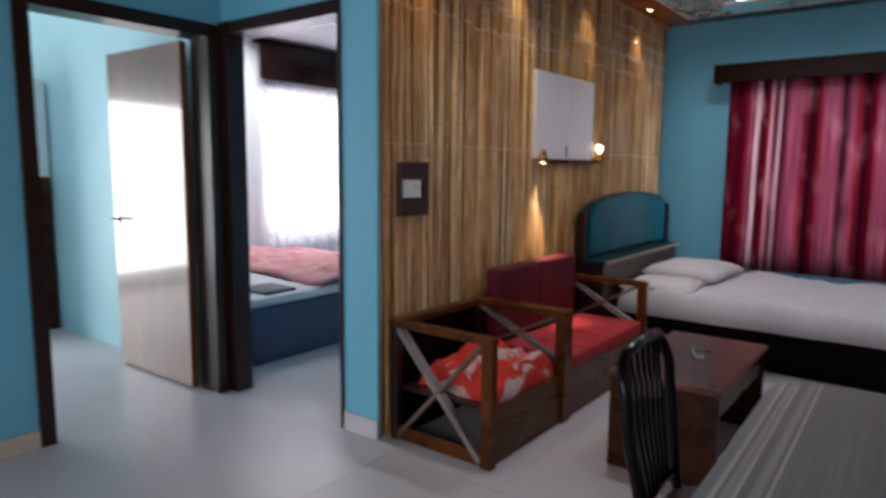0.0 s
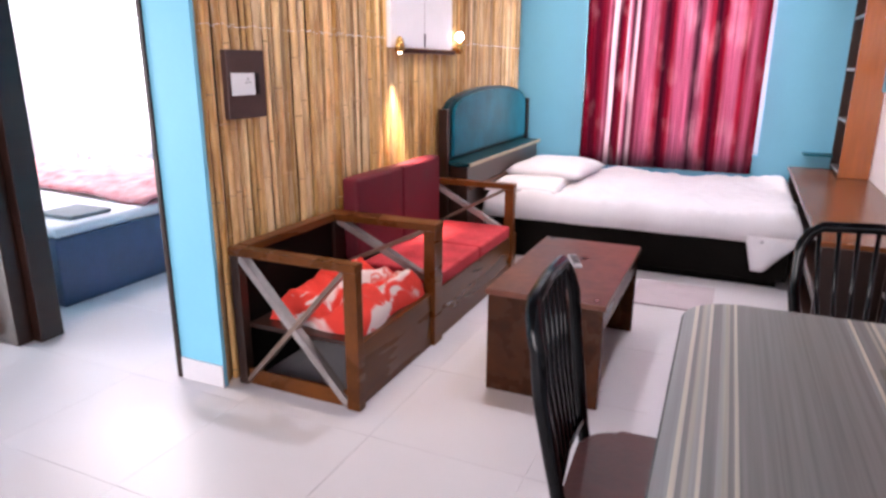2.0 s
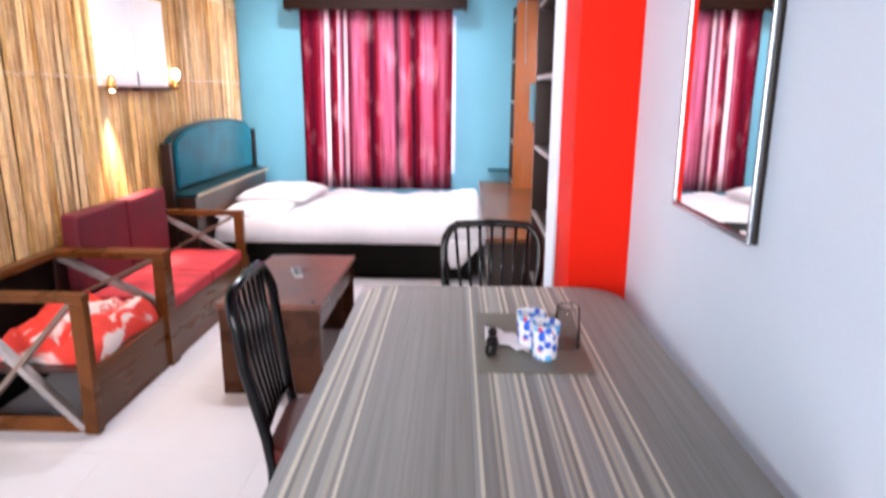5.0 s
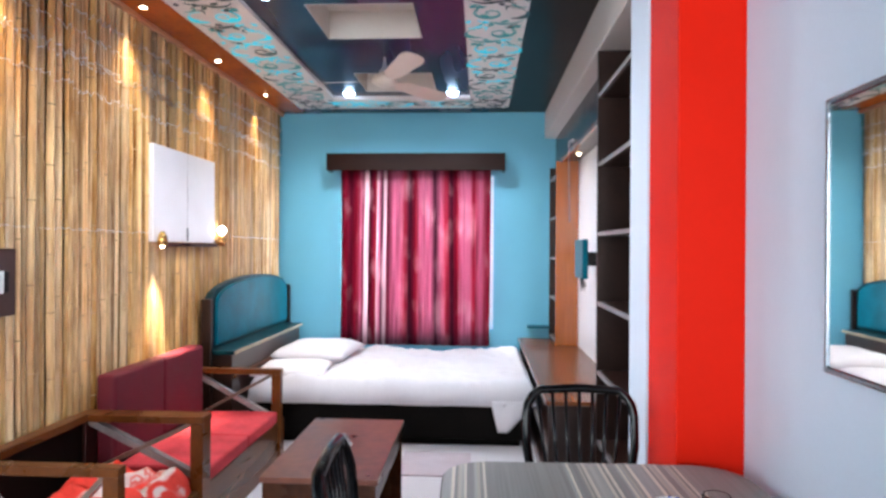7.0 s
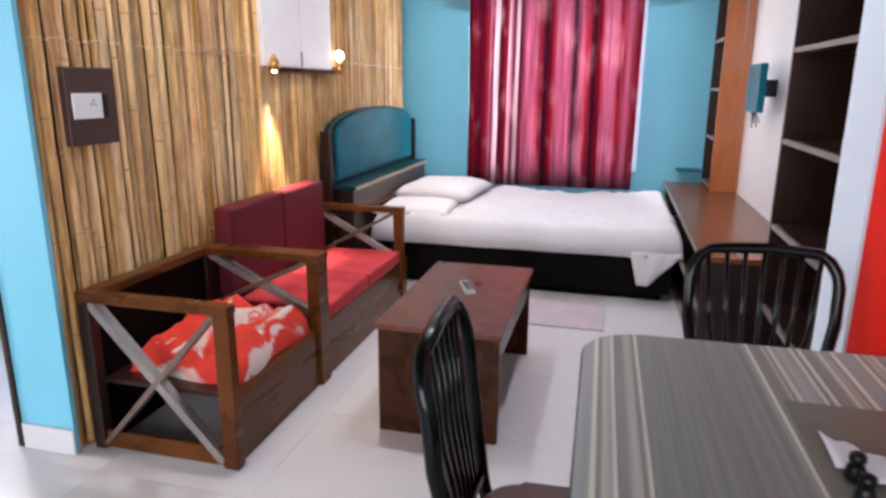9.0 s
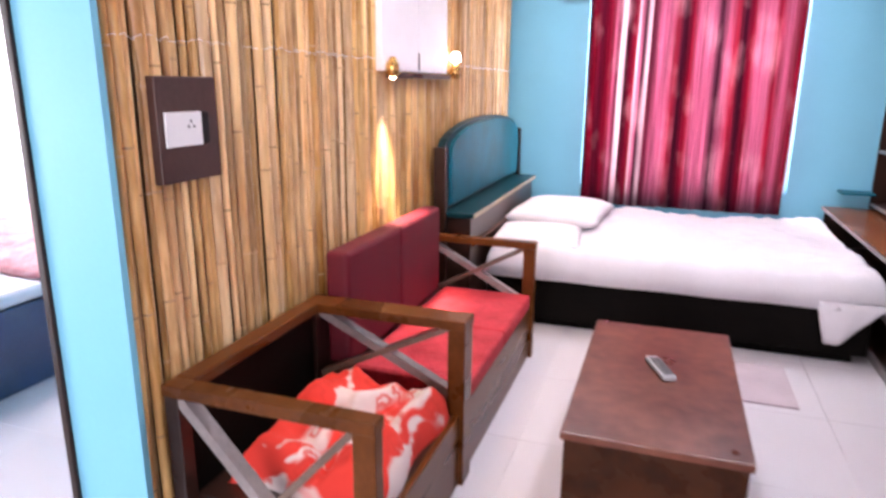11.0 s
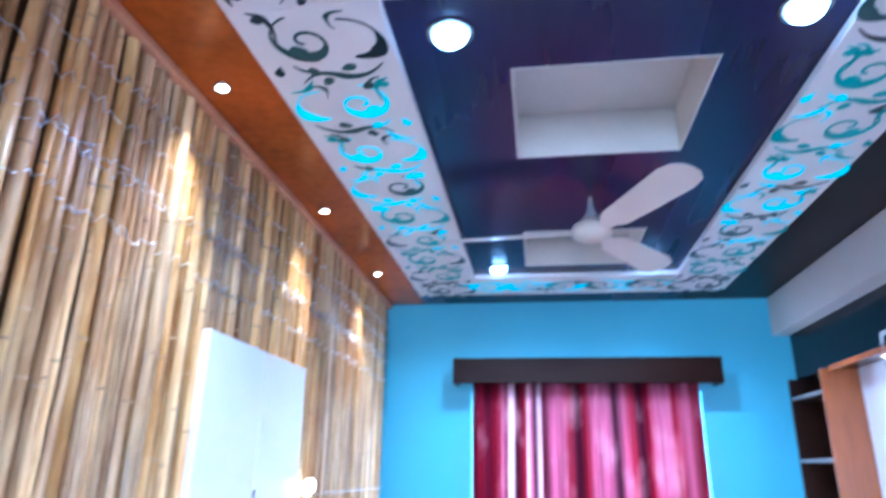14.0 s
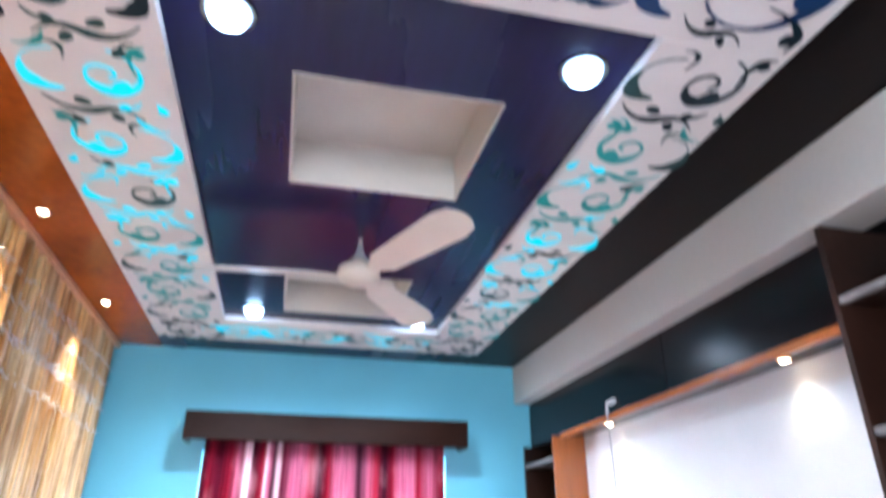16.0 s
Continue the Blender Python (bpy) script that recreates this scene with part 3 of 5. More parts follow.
def curtain(name, x0, x1, y, z0, z1, material, label, folds, depth, seed, thick=0.003):
    rnd = random.Random(seed)
    n = folds * 8
    ph = [rnd.uniform(-0.5, 0.5) for _ in range(folds + 2)]
    bm = bmesh.new()
    uv = bm.loops.layers.uv.new("UVMap")
    rows, cols, rows_n = [], n + 1, 12
    for j in range(rows_n + 1):
        v = j / rows_n
        z = z1 + (z0 - z1) * v
        row = []
        for i in range(cols):
            u = i / n
            f = u * folds
            k = int(f)
            jit = ph[k] * (1 - (f - k)) + ph[k + 1] * (f - k)
            amp = depth * (0.55 + 0.45 * v) * (0.8 + 0.4 * jit)
            yy = y + amp * math.sin(2 * math.pi * f + jit * 2) + 0.01 * math.sin(9 * u + 4 * v)
            xx = x0 + (x1 - x0) * (u + 0.012 * v * math.sin(7 * u + seed)) + 0.25 * amp * math.sin(4 * math.pi * f)
            row.append(bm.verts.new((xx, yy, z)))
        rows.append(row)
    for j in range(rows_n):
        for i in range(n):
            f = bm.faces.new((rows[j][i], rows[j][i + 1], rows[j + 1][i + 1], rows[j + 1][i]))
            f.smooth = True
            for lp, (a, b) in zip(f.loops, ((i, j), (i + 1, j), (i + 1, j + 1), (i, j + 1))):
                lp[uv].uv = (a / n * (x1 - x0) * 1.15, (1 - b / rows_n) * (z1 - z0))
    ob = part(name, bm, material)
    md = ob.modifiers.new("thickness", "SOLIDIFY")
    md.thickness = thick
    return tagged(ob, label, "curtain")


curtain("curtain", -1.56, -0.15, 6.19, 0.48, 2.14, "curtain", "long crimson, plum and white striped curtain hanging in folds", 17, 0.017, 3)
pl = thing("pelmet", (-0.85, 6.14, 2.18), "glossy dark brown wooden curtain pelmet above the window", "pelmet")
part("front_board", box(-0.83, 0.83, -0.055, -0.03, -0.07, 0.09, bevel=0.004), "pelmet", pl)
part("side_board", box(-0.83, -0.805, -0.028, 0.14, -0.07, 0.09), "pelmet", pl)
part("side_board", box(0.805, 0.83, -0.028, 0.14, -0.07, 0.09), "pelmet", pl)
part("top_board", box(-0.803, 0.803, -0.028, 0.14, 0.07, 0.09), "pelmet", pl)
bc = curtain("bedroom_curtain", 4.42, 6.1, 5.74, 0.02, 2.27, "white_curtain", "bright white sheer bedroom curtain", 14, 0.025, 5)
bc.matrix_basis = Matrix(((0, -1, 0, 0), (1, 0, 0, 0), (0, 0, 1, 0), (0, 0, 0, 1)))
pl = thing("bedroom_pelmet", (-5.70, 5.25, 2.25), "dark brown wooden pelmet over the bedroom curtain", "pelmet", turn=90)
part("front_board", box(-0.95, 0.95, -0.05, -0.02, 0.0, 0.40, bevel=0.004), "pelmet", pl)
part("top_board", box(-0.95, 0.95, -0.018, 0.097, 0.37, 0.40), "pelmet", pl)

# ---- bedroom bed ----
b2 = thing("bed", (-3.6, 2.62, 0), "low bed with navy base, white sheet and folded pink-red blanket", "bed")
part("base", box(-2.08, -0.01, 0, 2.05, 0, 0.39, bevel=0.008), "blue_base", b2, "glossy navy blue bed base")
part("mattress", box(-2.07, -0.02, 0.01, 2.04, 0.39, 0.46, bevel=0.03, seg=3), "sheet", b2, "white-sheeted mattress")
bm = bmesh.new()
gv = {}
for i in range(31):
    for j in range(19):
        u, v = i / 30, j / 18
        gv[i, j] = bm.verts.new((-5.62 + 2.0 * u, 3.30 + 1.25 * v + 0.06 * math.sin(4 * u + 0.5), 0.475 + 0.07 * max(0, math.sin(math.pi * min(1, 1.4 * v))) + 0.035 * noise.noise((u * 5, v * 4, 3))))
for i in range(30):
    for j in range(18):
        bm.faces.new((gv[i, j], gv[i + 1, j], gv[i + 1, j + 1], gv[i, j + 1])).smooth = True
bl = tagged(part("blanket", bm, "pink_blanket"), "pink and red patterned blanket spread over the bedroom bed", "blanket")
bl.modifiers.new("thickness", "SOLIDIFY").thickness = 0.02
tagged(part("towel", box(-3.98, -3.68, 2.78, 3.05, 0.461, 0.485, bevel=0.008, seg=3), "grey_cloth"), "grey folded towel lying on the white bedroom bed", "towel")
wr = thing("wardrobe", (-6.1, 2.02, 0), "pale wardrobe with a brown lower part against the cyan wall", "wardrobe")
part("lower_body", box(-0.4, 0.35, -0.3, 0.25, 0, 1.25, bevel=0.004), "brown_wood", wr)
part("upper_body", box(-0.4, 0.35, -0.3, 0.25, 1.252, 2.0, bevel=0.004), "white_board", wr)


# ---- sofa ----
def arm(name, parent, y0, y1, posts=True):
    x0, x1 = BX + 0.03, -1.515
    a = part(name, box(x0, x1, y0 - 0.005, y1 + 0.005, 0.575, 0.61, bevel=0.004), "sofa_wood", parent, "broad brown wooden armrest")
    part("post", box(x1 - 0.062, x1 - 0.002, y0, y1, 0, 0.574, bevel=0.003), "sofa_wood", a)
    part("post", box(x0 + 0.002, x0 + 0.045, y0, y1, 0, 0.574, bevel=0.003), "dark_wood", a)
    return a


sf = thing("sofa", (0, 0, 0), "dark wooden two-part bench sofa with cross-braced arms and crimson cushions", "sofa")
for y0, y1, low in ((2.33, 2.375, 0.02), (3.03, 3.12, 0.33), (4.20, 4.245, 0.30)):
    a = arm("arm", sf, y0, y1)
    ym = (y0 + y1) / 2
    for p, q in (((-2.075, low), (-1.58, 0.57)), ((-2.075, 0.57), (-1.58, low))):
        pale = p[1] > q[1]
        bm = bmesh.new()
        beam_between(bm, (p[0], ym, p[1]), (q[0], ym, q[1]), 0.030 if pale else 0.019, min(0.042, y1 - y0) * (1 if p[1] < q[1] else 0.96))
        part("brace", bm, "brace" if pale else "brown_brace", a, "diagonal brace with its lit face painted pale" if pale else "")
part("front_board", box(-1.555, -1.535, 2.376, 4.34, 0, 0.27, bevel=0.003), "sofa_wood", sf)
part("end_board", box(-2.08, -1.555, 2.345, 2.36, 0, 0.07, bevel=0.003), "sofa_wood", sf)
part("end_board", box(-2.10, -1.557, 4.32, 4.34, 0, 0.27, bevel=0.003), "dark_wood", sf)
part("seat_board", box(-2.08, -1.557, 2.376, 4.318, 0.25, 0.268), "dark_wood", sf)
part("back_board", box(-2.118, -2.09, 2.376, 3.03, 0, 0.574), "dark_base", sf, "black back board")
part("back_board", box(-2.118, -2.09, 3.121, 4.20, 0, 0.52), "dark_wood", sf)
part("back_rail", box(-2.119, -2.06, 2.38, 3.025, 0.576, 0.612, bevel=0.004), "sofa_wood", sf)
part("back_cushion", box(-2.085, -1.99, 3.02 + 0.105, 3.62, 0.34, 0.775, bevel=0.02, seg=3), "maroon", sf, "crimson upholstered back cushion")
part("back_cushion", box(-2.085, -1.99, 3.622, 4.13, 0.34, 0.775, bevel=0.02, seg=3), "maroon", sf, "crimson upholstered back cushion")
part("seat_cushion", box(-1.985, -1.53, 3.13, 3.66, 0.27, 0.345, bevel=0.015, seg=3), "seat_red", sf, "red upholstered seat cushion")
part("seat_cushion", box(-1.985, -1.53, 3.662, 4.19, 0.27, 0.345, bevel=0.015, seg=3), "seat_red", sf, "red upholstered seat cushion")

# folded checked blanket on the near seat
bm = bmesh.new()
rnd = random.Random(4)
n = 44
gx, gy = (-2.03, -1.565), (2.44, 3.00)
grid = {}


def heap(u, v):
    e = min(u, 1 - u, v, 1 - v)
    k = min(1, e * 9) ** 0.5
    fold = 0.022 * math.sin(11 * v + 5 * u) + 0.016 * math.sin(19 * u - 6 * v + 1) + 0.045 * noise.noise((u * 4, v * 5, 1.7))
    crease = -0.045 * max(0, 1 - abs(v - 0.42 - 0.15 * math.sin(3 * u)) * 14) - 0.035 * max(0, 1 - abs(u - 0.62 + 0.1 * math.sin(5 * v)) * 16)
    return 0.272 + k * (0.08 + 0.055 * v + 0.015 * (1 - u)) + min(1, e * 6) * (fold + crease + 0.02 * abs(noise.noise((u * 9 + v * 3, v * 8, 4.1))))


for side in (0, 1):
    for i in range(n + 1):
        for j in range(n + 1):
            u, v = i / n, j / n
            grid[side, i, j] = bm.verts.new((gx[0] + (gx[1] - gx[0]) * u + 0.012 * math.sin(9 * v), gy[0] + (gy[1] - gy[0]) * v + 0.015 * math.sin(7 * u), heap(u, v) if side else 0.270))
for side in (0, 1):
    for i in range(n):
        for j in range(n):
            f = bm.faces.new([grid[side, a, b] for a, b in ((i, j), (i + 1, j), (i + 1, j + 1), (i, j + 1))])
            f.smooth = True
for k in range(n):
    for a, b in (((k, 0), (k + 1, 0)), ((k, n), (k + 1, n)), ((0, k), (0, k + 1)), ((n, k), (n, k + 1))):
        bm.faces.new((grid[0, a[0], a[1]], grid[0, b[0], b[1]], grid[1, b[0], b[1]], grid[1, a[0], a[1]]))


def check_mat():
    m = bpy.data.materials.new("orange_red_and_cream_blotched_blanket")
    m.use_nodes = True
    n, l = m.node_tree.nodes, m.node_tree.links
    b = n["Principled BSDF"]
    co, big, warp, rings = n.new("ShaderNodeTexCoord"), n.new("ShaderNodeTexNoise"), n.new("ShaderNodeTexNoise"), n.new("ShaderNodeTexVoronoi")
    big.inputs["Scale"].default_value, big.inputs["Detail"].default_value, big.inputs["Distortion"].default_value = 5.2, 2, 0.8
    warp.inputs["Scale"].default_value = 16
    rings.inputs["Scale"].default_value = 9
    va, vs = n.new("ShaderNodeVectorMath"), n.new("ShaderNodeVectorMath")
    vs.operation = "SCALE"
    vs.inputs["Scale"].default_value = 0.09
    l.new(co.outputs["Object"], big.inputs["Vector"])
    l.new(co.outputs["Object"], warp.inputs["Vector"])
    l.new(warp.outputs["Color"], vs.inputs[0])
    l.new(co.outputs["Object"], va.inputs[0])
    l.new(vs.outputs[0], va.inputs[1])
    l.new(va.outputs[0], rings.inputs["Vector"])
    r1, r2, m1, m2 = n.new("ShaderNodeValToRGB"), n.new("ShaderNodeValToRGB"), n.new("ShaderNodeMix"), n.new("ShaderNodeMix")
    r1.color_ramp.elements[0].position, r1.color_ramp.elements[1].position = 0.525, 0.575
    e = r2.color_ramp.elements
    e[0].position, e[1].position, e[0].color, e[1].color = 0.17, 0.24, (0, 0, 0, 1), (0.8, 0.8, 0.8, 1)
    e2 = e.new(0.28)
    e2.color = (0.8, 0.8, 0.8, 1)
    e4 = e.new(0.36)
    e4.color = (0, 0, 0, 1)
    l.new(big.outputs[0], r1.inputs[0])
    l.new(rings.outputs["Distance"], r2.inputs[0])
    m1.data_type = m2.data_type = "RGBA"
    m1.inputs[6].default_value, m1.inputs[7].default_value = (0.70, 0.040, 0.025, 1), (0.66, 0.54, 0.52, 1)
    l.new(r1.outputs[0], m1.inputs[0])
    l.new(r2.outputs[0], m2.inputs[0])
    l.new(m1.outputs[2], m2.inputs[6])
    m2.inputs[7].default_value = (0.62, 0.035, 0.02, 1)
    l.new(m2.outputs[2], b.inputs["Base Color"])
    b.inputs["Roughness"].default_value = 0.9
    fine, bp = n.new("ShaderNodeTexNoise"), n.new("ShaderNodeBump")
    fine.inputs["Scale"].default_value = 150
    bp.inputs["Strength"].default_value = 0.3
    bp.inputs["Distance"].default_value = 0.01
    l.new(fine.outputs[0], bp.inputs["Height"])
    l.new(bp.outputs[0], b.inputs["Normal"])
    return m


tagged(part("blanket", bm, check_mat()), "orange-red and cream checked fleece blanket bunched on the sofa seat", "blanket")

# ---- coffee table ----
ct = thing("coffee_table", (-0.905, 3.19, 0), "heavy dark brown wooden coffee table with solid ends", "coffee table")
part("tabletop", box(-0.245, 0.245, -0.465, 0.465, 0.425, 0.45, bevel=0.004), "table_brown", ct, "brown varnished table top")
part("end_panel", box(-0.235, 0.235, -0.455, -0.425, 0, 0.424, bevel=0.003), "brown_wood", ct)
part("end_panel", box(-0.235, 0.235, 0.425, 0.455, 0, 0.424, bevel=0.003), "brown_wood", ct)
part("apron", box(0.205, 0.230, -0.424, 0.424, 0.32, 0.424), "brown_wood", ct)
part("apron", box(-0.230, -0.205, -0.424, 0.424, 0.32, 0.424), "brown_wood", ct)
part("shelf", box(-0.204, 0.204, -0.424, 0.424, 0.30, 0.318), "dark_wood", ct)
rm = thing("remote_control", (-0.90, 3.23, 0.4505), "black and grey television remote control on the coffee table", "remote control", turn=22)
part("body", box(-0.022, 0.022, -0.085, 0.085, 0, 0.018, bevel=0.006), "remote_grey", rm)
bm = bmesh.new()
for r in range(7):
    for c in range(3):
        bx(bm, -0.014 + c * 0.011, -0.007 + c * 0.011, -0.07 + r * 0.019, -0.058 + r * 0.019, 0.0182, 0.0205)
part("buttons", bm, "black", rm, "black rubber buttons")

# ---- bed ----
bed = thing("bed", (0, 0, 0), "single bed with black base, white sheet and dark arched headboard with painted teal reflection", "bed")
part("base", box(-1.89, 0.09, 4.67, 6.14, 0.05, 0.31, bevel=0.006), "dark_base", bed, "black laminate bed base")
part("plinth", box(-1.80, 0.04, 4.72, 6.06, 0, 0.05), "dark_base", bed)


def soft_box(x0, x1, y0, y1, z0, z1, seed, amp=0.006, nx=60, ny=40, sag=0.0, r=0.05):
    """A cushion-like block: rounded top edges and slight waves."""
    bm = bmesh.new()
    g = []
    for i in range(nx + 1):
        row = []
        for j in range(ny + 1):
            u, v = i / nx, j / ny
            e = min(u * (x1 - x0), (1 - u) * (x1 - x0), v * (y1 - y0), (1 - v) * (y1 - y0))
            k = min(1, e / r)
            z = z0 + (z1 - z0) * math.sqrt(1 - (1 - k) ** 2) if k < 1 else z1
            if k > 0:
                z += amp * noise.noise((u * 7 + seed, v * 5, seed)) * k + amp * 0.8 * (0.5 - abs(noise.noise((u * 9 + v * 3, v * 4 - u * 5 + seed, 2.0)))) * k
                z += amp * 0.35 * noise.noise((u * 26, v * 20 + seed, 0)) * k
                if k < 1:
                    z += amp * (0.5 * noise.noise((u * 30, v * 14, seed)) + 0.25 * noise.noise((u * 70, v * 40, seed)))
            row.append(bm.verts.new((x0 + (x1 - x0) * u, y0 + (y1 - y0) * v + (0.006 * math.sin(25 * u + seed) if j == 0 else 0), z)))
        g.append(row)
    for i in range(nx):
        for j in range(ny):
            f = bm.faces.new((g[i][j], g[i + 1][j], g[i + 1][j + 1], g[i][j + 1]))
            f.smooth = True
    rim = [g[i][0] for i in range(nx + 1)] + [g[nx][j] for j in range(1, ny + 1)] + [g[i][ny] for i in range(nx - 1, -1, -1)] + [g[0][j] for j in range(ny - 1, 0, -1)]
    bm.faces.new(rim[::-1])
    return bm


part("mattress", soft_box(-1.90, 0.15, 4.64, 6.17, 0.29, 0.462, 2, amp=0.030, nx=130, ny=90, r=0.07), "sheet", bed, "mattress under a creased white sheet")
bm = bmesh.new()
n = 14
rowsv = []
for i in range(n + 1):
    u = i / n
    low = 0.30 - 0.19 * min(1, u / 0.14) if u < 0.38 else 0.11 + (u - 0.38) * 0.34
    col = []
    for j in range(7):
        v = j / 6
        col.append(bm.verts.new((-0.16 + 0.30 * u, 4.642 - 0.010 * math.sin(math.pi * v) - 0.005 * math.sin(14 * u + 3 * v), 0.33 + (low - 0.33) * v)))
    rowsv.append(col)
for i in range(n):
    for j in range(6):
        bm.faces.new((rowsv[i][j], rowsv[i + 1][j], rowsv[i + 1][j + 1], rowsv[i][j + 1])).smooth = True
sc = part("sheet_corner", bm, "sheet", bed, "white sheet corner hanging over the base")
sc.modifiers.new("thickness", "SOLIDIFY").thickness = 0.004
# headboard: ledge box and arched padded board
hb = part("headboard", box(-2.118, -1.92, 4.42, 6.07, 0.0, 0.66, bevel=0.006), "dark_wood", bed, "dark wooden headboard ledge")
part("ledge_top", box(-2.118, -1.90, 4.40, 6.09, 0.662, 0.69, bevel=0.006), "dark_teal_wood", hb)
part("ledge_edge", box(-1.899, -1.894, 4.41, 6.08, 0.664, 0.688, bevel=0.001), "ledge_cream", hb, "pale worn ledge edge")
part("end_post", box(-2.118, -2.050, 4.375, 4.415, 0.0, 1.04, bevel=0.006), "dark_wood", hb)
part("end_post", box(-2.118, -2.050, 6.185, 6.225, 0.0, 1.04, bevel=0.006), "dark_wood", hb)
part("ledge_rail", box(-1.918, -1.902, 4.44, 6.05, 0.50, 0.52, bevel=0.003), "sofa_wood", hb)
out = [(4.42, 0.69), (6.18, 0.69), (6.18, 1.00)]
for k in range(1, 16):
    a = math.pi * k / 16
    out.append((5.30 + 0.88 * math.cos(a), 1.00 + 0.17 * math.sin(a) ** 0.8))
out.append((4.42, 1.00))
bm = slab(bmesh.new(), out, 0, 0.045, bevel=0.008)
bmesh.ops.transform(bm, matrix=Matrix(((0, 0, 1, -2.118), (1, 0, 0, 0), (0, 1, 0, 0), (0, 0, 0, 1))), verts=bm.verts)
part("arched_frame", bm, "dark_teal_wood", hb)
out = [(5.30 + (y - 5.30) * 0.92, 0.715 + (z - 0.69) * 0.90) for y, z in out]
bm = slab(bmesh.new(), out, 0, 0.022, bevel=0.01)
bmesh.ops.transform(bm, matrix=Matrix(((0, 0, 1, -2.071), (1, 0, 0, 0), (0, 1, 0, 0), (0, 0, 0, 1))), verts=bm.verts)
# the blue wall's reflection is given as the panel's teal base colour
part("padded_panel", bm, "teal", hb, "glossy dark padded panel, wall reflection painted teal")


def pillow(name, x, y, z, w, d, h, turn, label):
    bm = bmesh.new()
    nx = 18
    g = {}
    for s in (1, -1):
        for i in range(nx + 1):
            for j in range(nx + 1):
                if s == -1 and (i in (0, nx) or j in (0, nx)):
                    g[s, i, j] = g[1, i, j]
                    continue
                u, v = 2 * i / nx - 1, 2 * j / nx - 1
                k = max(0, (1 - u ** 4) * (1 - v ** 4)) ** 0.5
                pin = 1 - 0.07 * (1 - abs(v)) * u * u - 0.0
                zz = s * h / 2 * k * (1 + 0.12 * noise.noise((u * 2 + x, v * 2, s))) if s > 0 else -h / 2 * k * 0.75
                g[s, i, j] = bm.verts.new((u * w / 2 * (1 - 0.05 * (1 - v * v)), v * d / 2 * (1 - 0.05 * (1 - u * u)), zz))
        for i in range(nx):
            for j in range(nx):
                q = [g[s, a, b] for a, b in ((i, j), (i + 1, j), (i + 1, j + 1), (i, j + 1))]
                bm.faces.new(q).smooth = True
    ob = part(name, bm, "sheet")
    ob.matrix_basis = pose(x, y, z + h * 0.36, 0, 0, turn)
    return tagged(ob, label, "pillow", "pillows on the bed")


pillow("pillow", -1.65, 4.98, 0.44, 0.54, 0.60, 0.09, 5, "plump white cotton pillow lying on the bed's near side")
pillow("pillow", -1.60, 5.55, 0.455, 0.62, 0.74, 0.17, -4, "plump white cotton pillow puffed up at the bed's head")

tagged(part("floor_mat", box(-0.75, -0.30, 4.05, 4.50, 0.0, 0.012, bevel=0.004), "mat_cloth"), "pale pink woven floor mat beside the bed", "mat")

# ---- dining table ----
dt = thing("dining_table", (0, 0, 0), "dining table with grey-brown striped laminate top and rounded corners", "dining table")
dt.matrix_basis = pose(-0.352, 2.0, 0, 0, 0, 1.0) @ pose(0.352, -2.0, 0)
part("tabletop", slab(bmesh.new(), rounded(-0.352, 0.506, 0.655, 2.072, 0.13), 0.715, 0.75, bevel=0.002), "table_top", dt, "grey and cream striped laminate top")
bm = slab(bmesh.new(), rounded(-0.356, 0.510, 0.651, 2.076, 0.134), 0.712, 0.744)
part("edge_band", bm, "black", dt, "black edge band of the table top")
for lx, ly in ((-0.24, 0.85), (0.40, 0.85), (-0.24, 1.90), (0.40, 1.90)):
    part("leg", tube(bmesh.new(), [(lx, ly, 0.0), (lx, ly, 0.712)], 0.018), "black_metal", dt)
bm = bmesh.new()
bx(bm, -0.22, 0.38, 0.84, 0.87, 0.67, 0.711)
part("cross_bar", bm, "black_metal", dt)
part("cross_bar", box(-0.22, 0.38, 1.88, 1.91, 0.67, 0.711), "black_metal", dt)


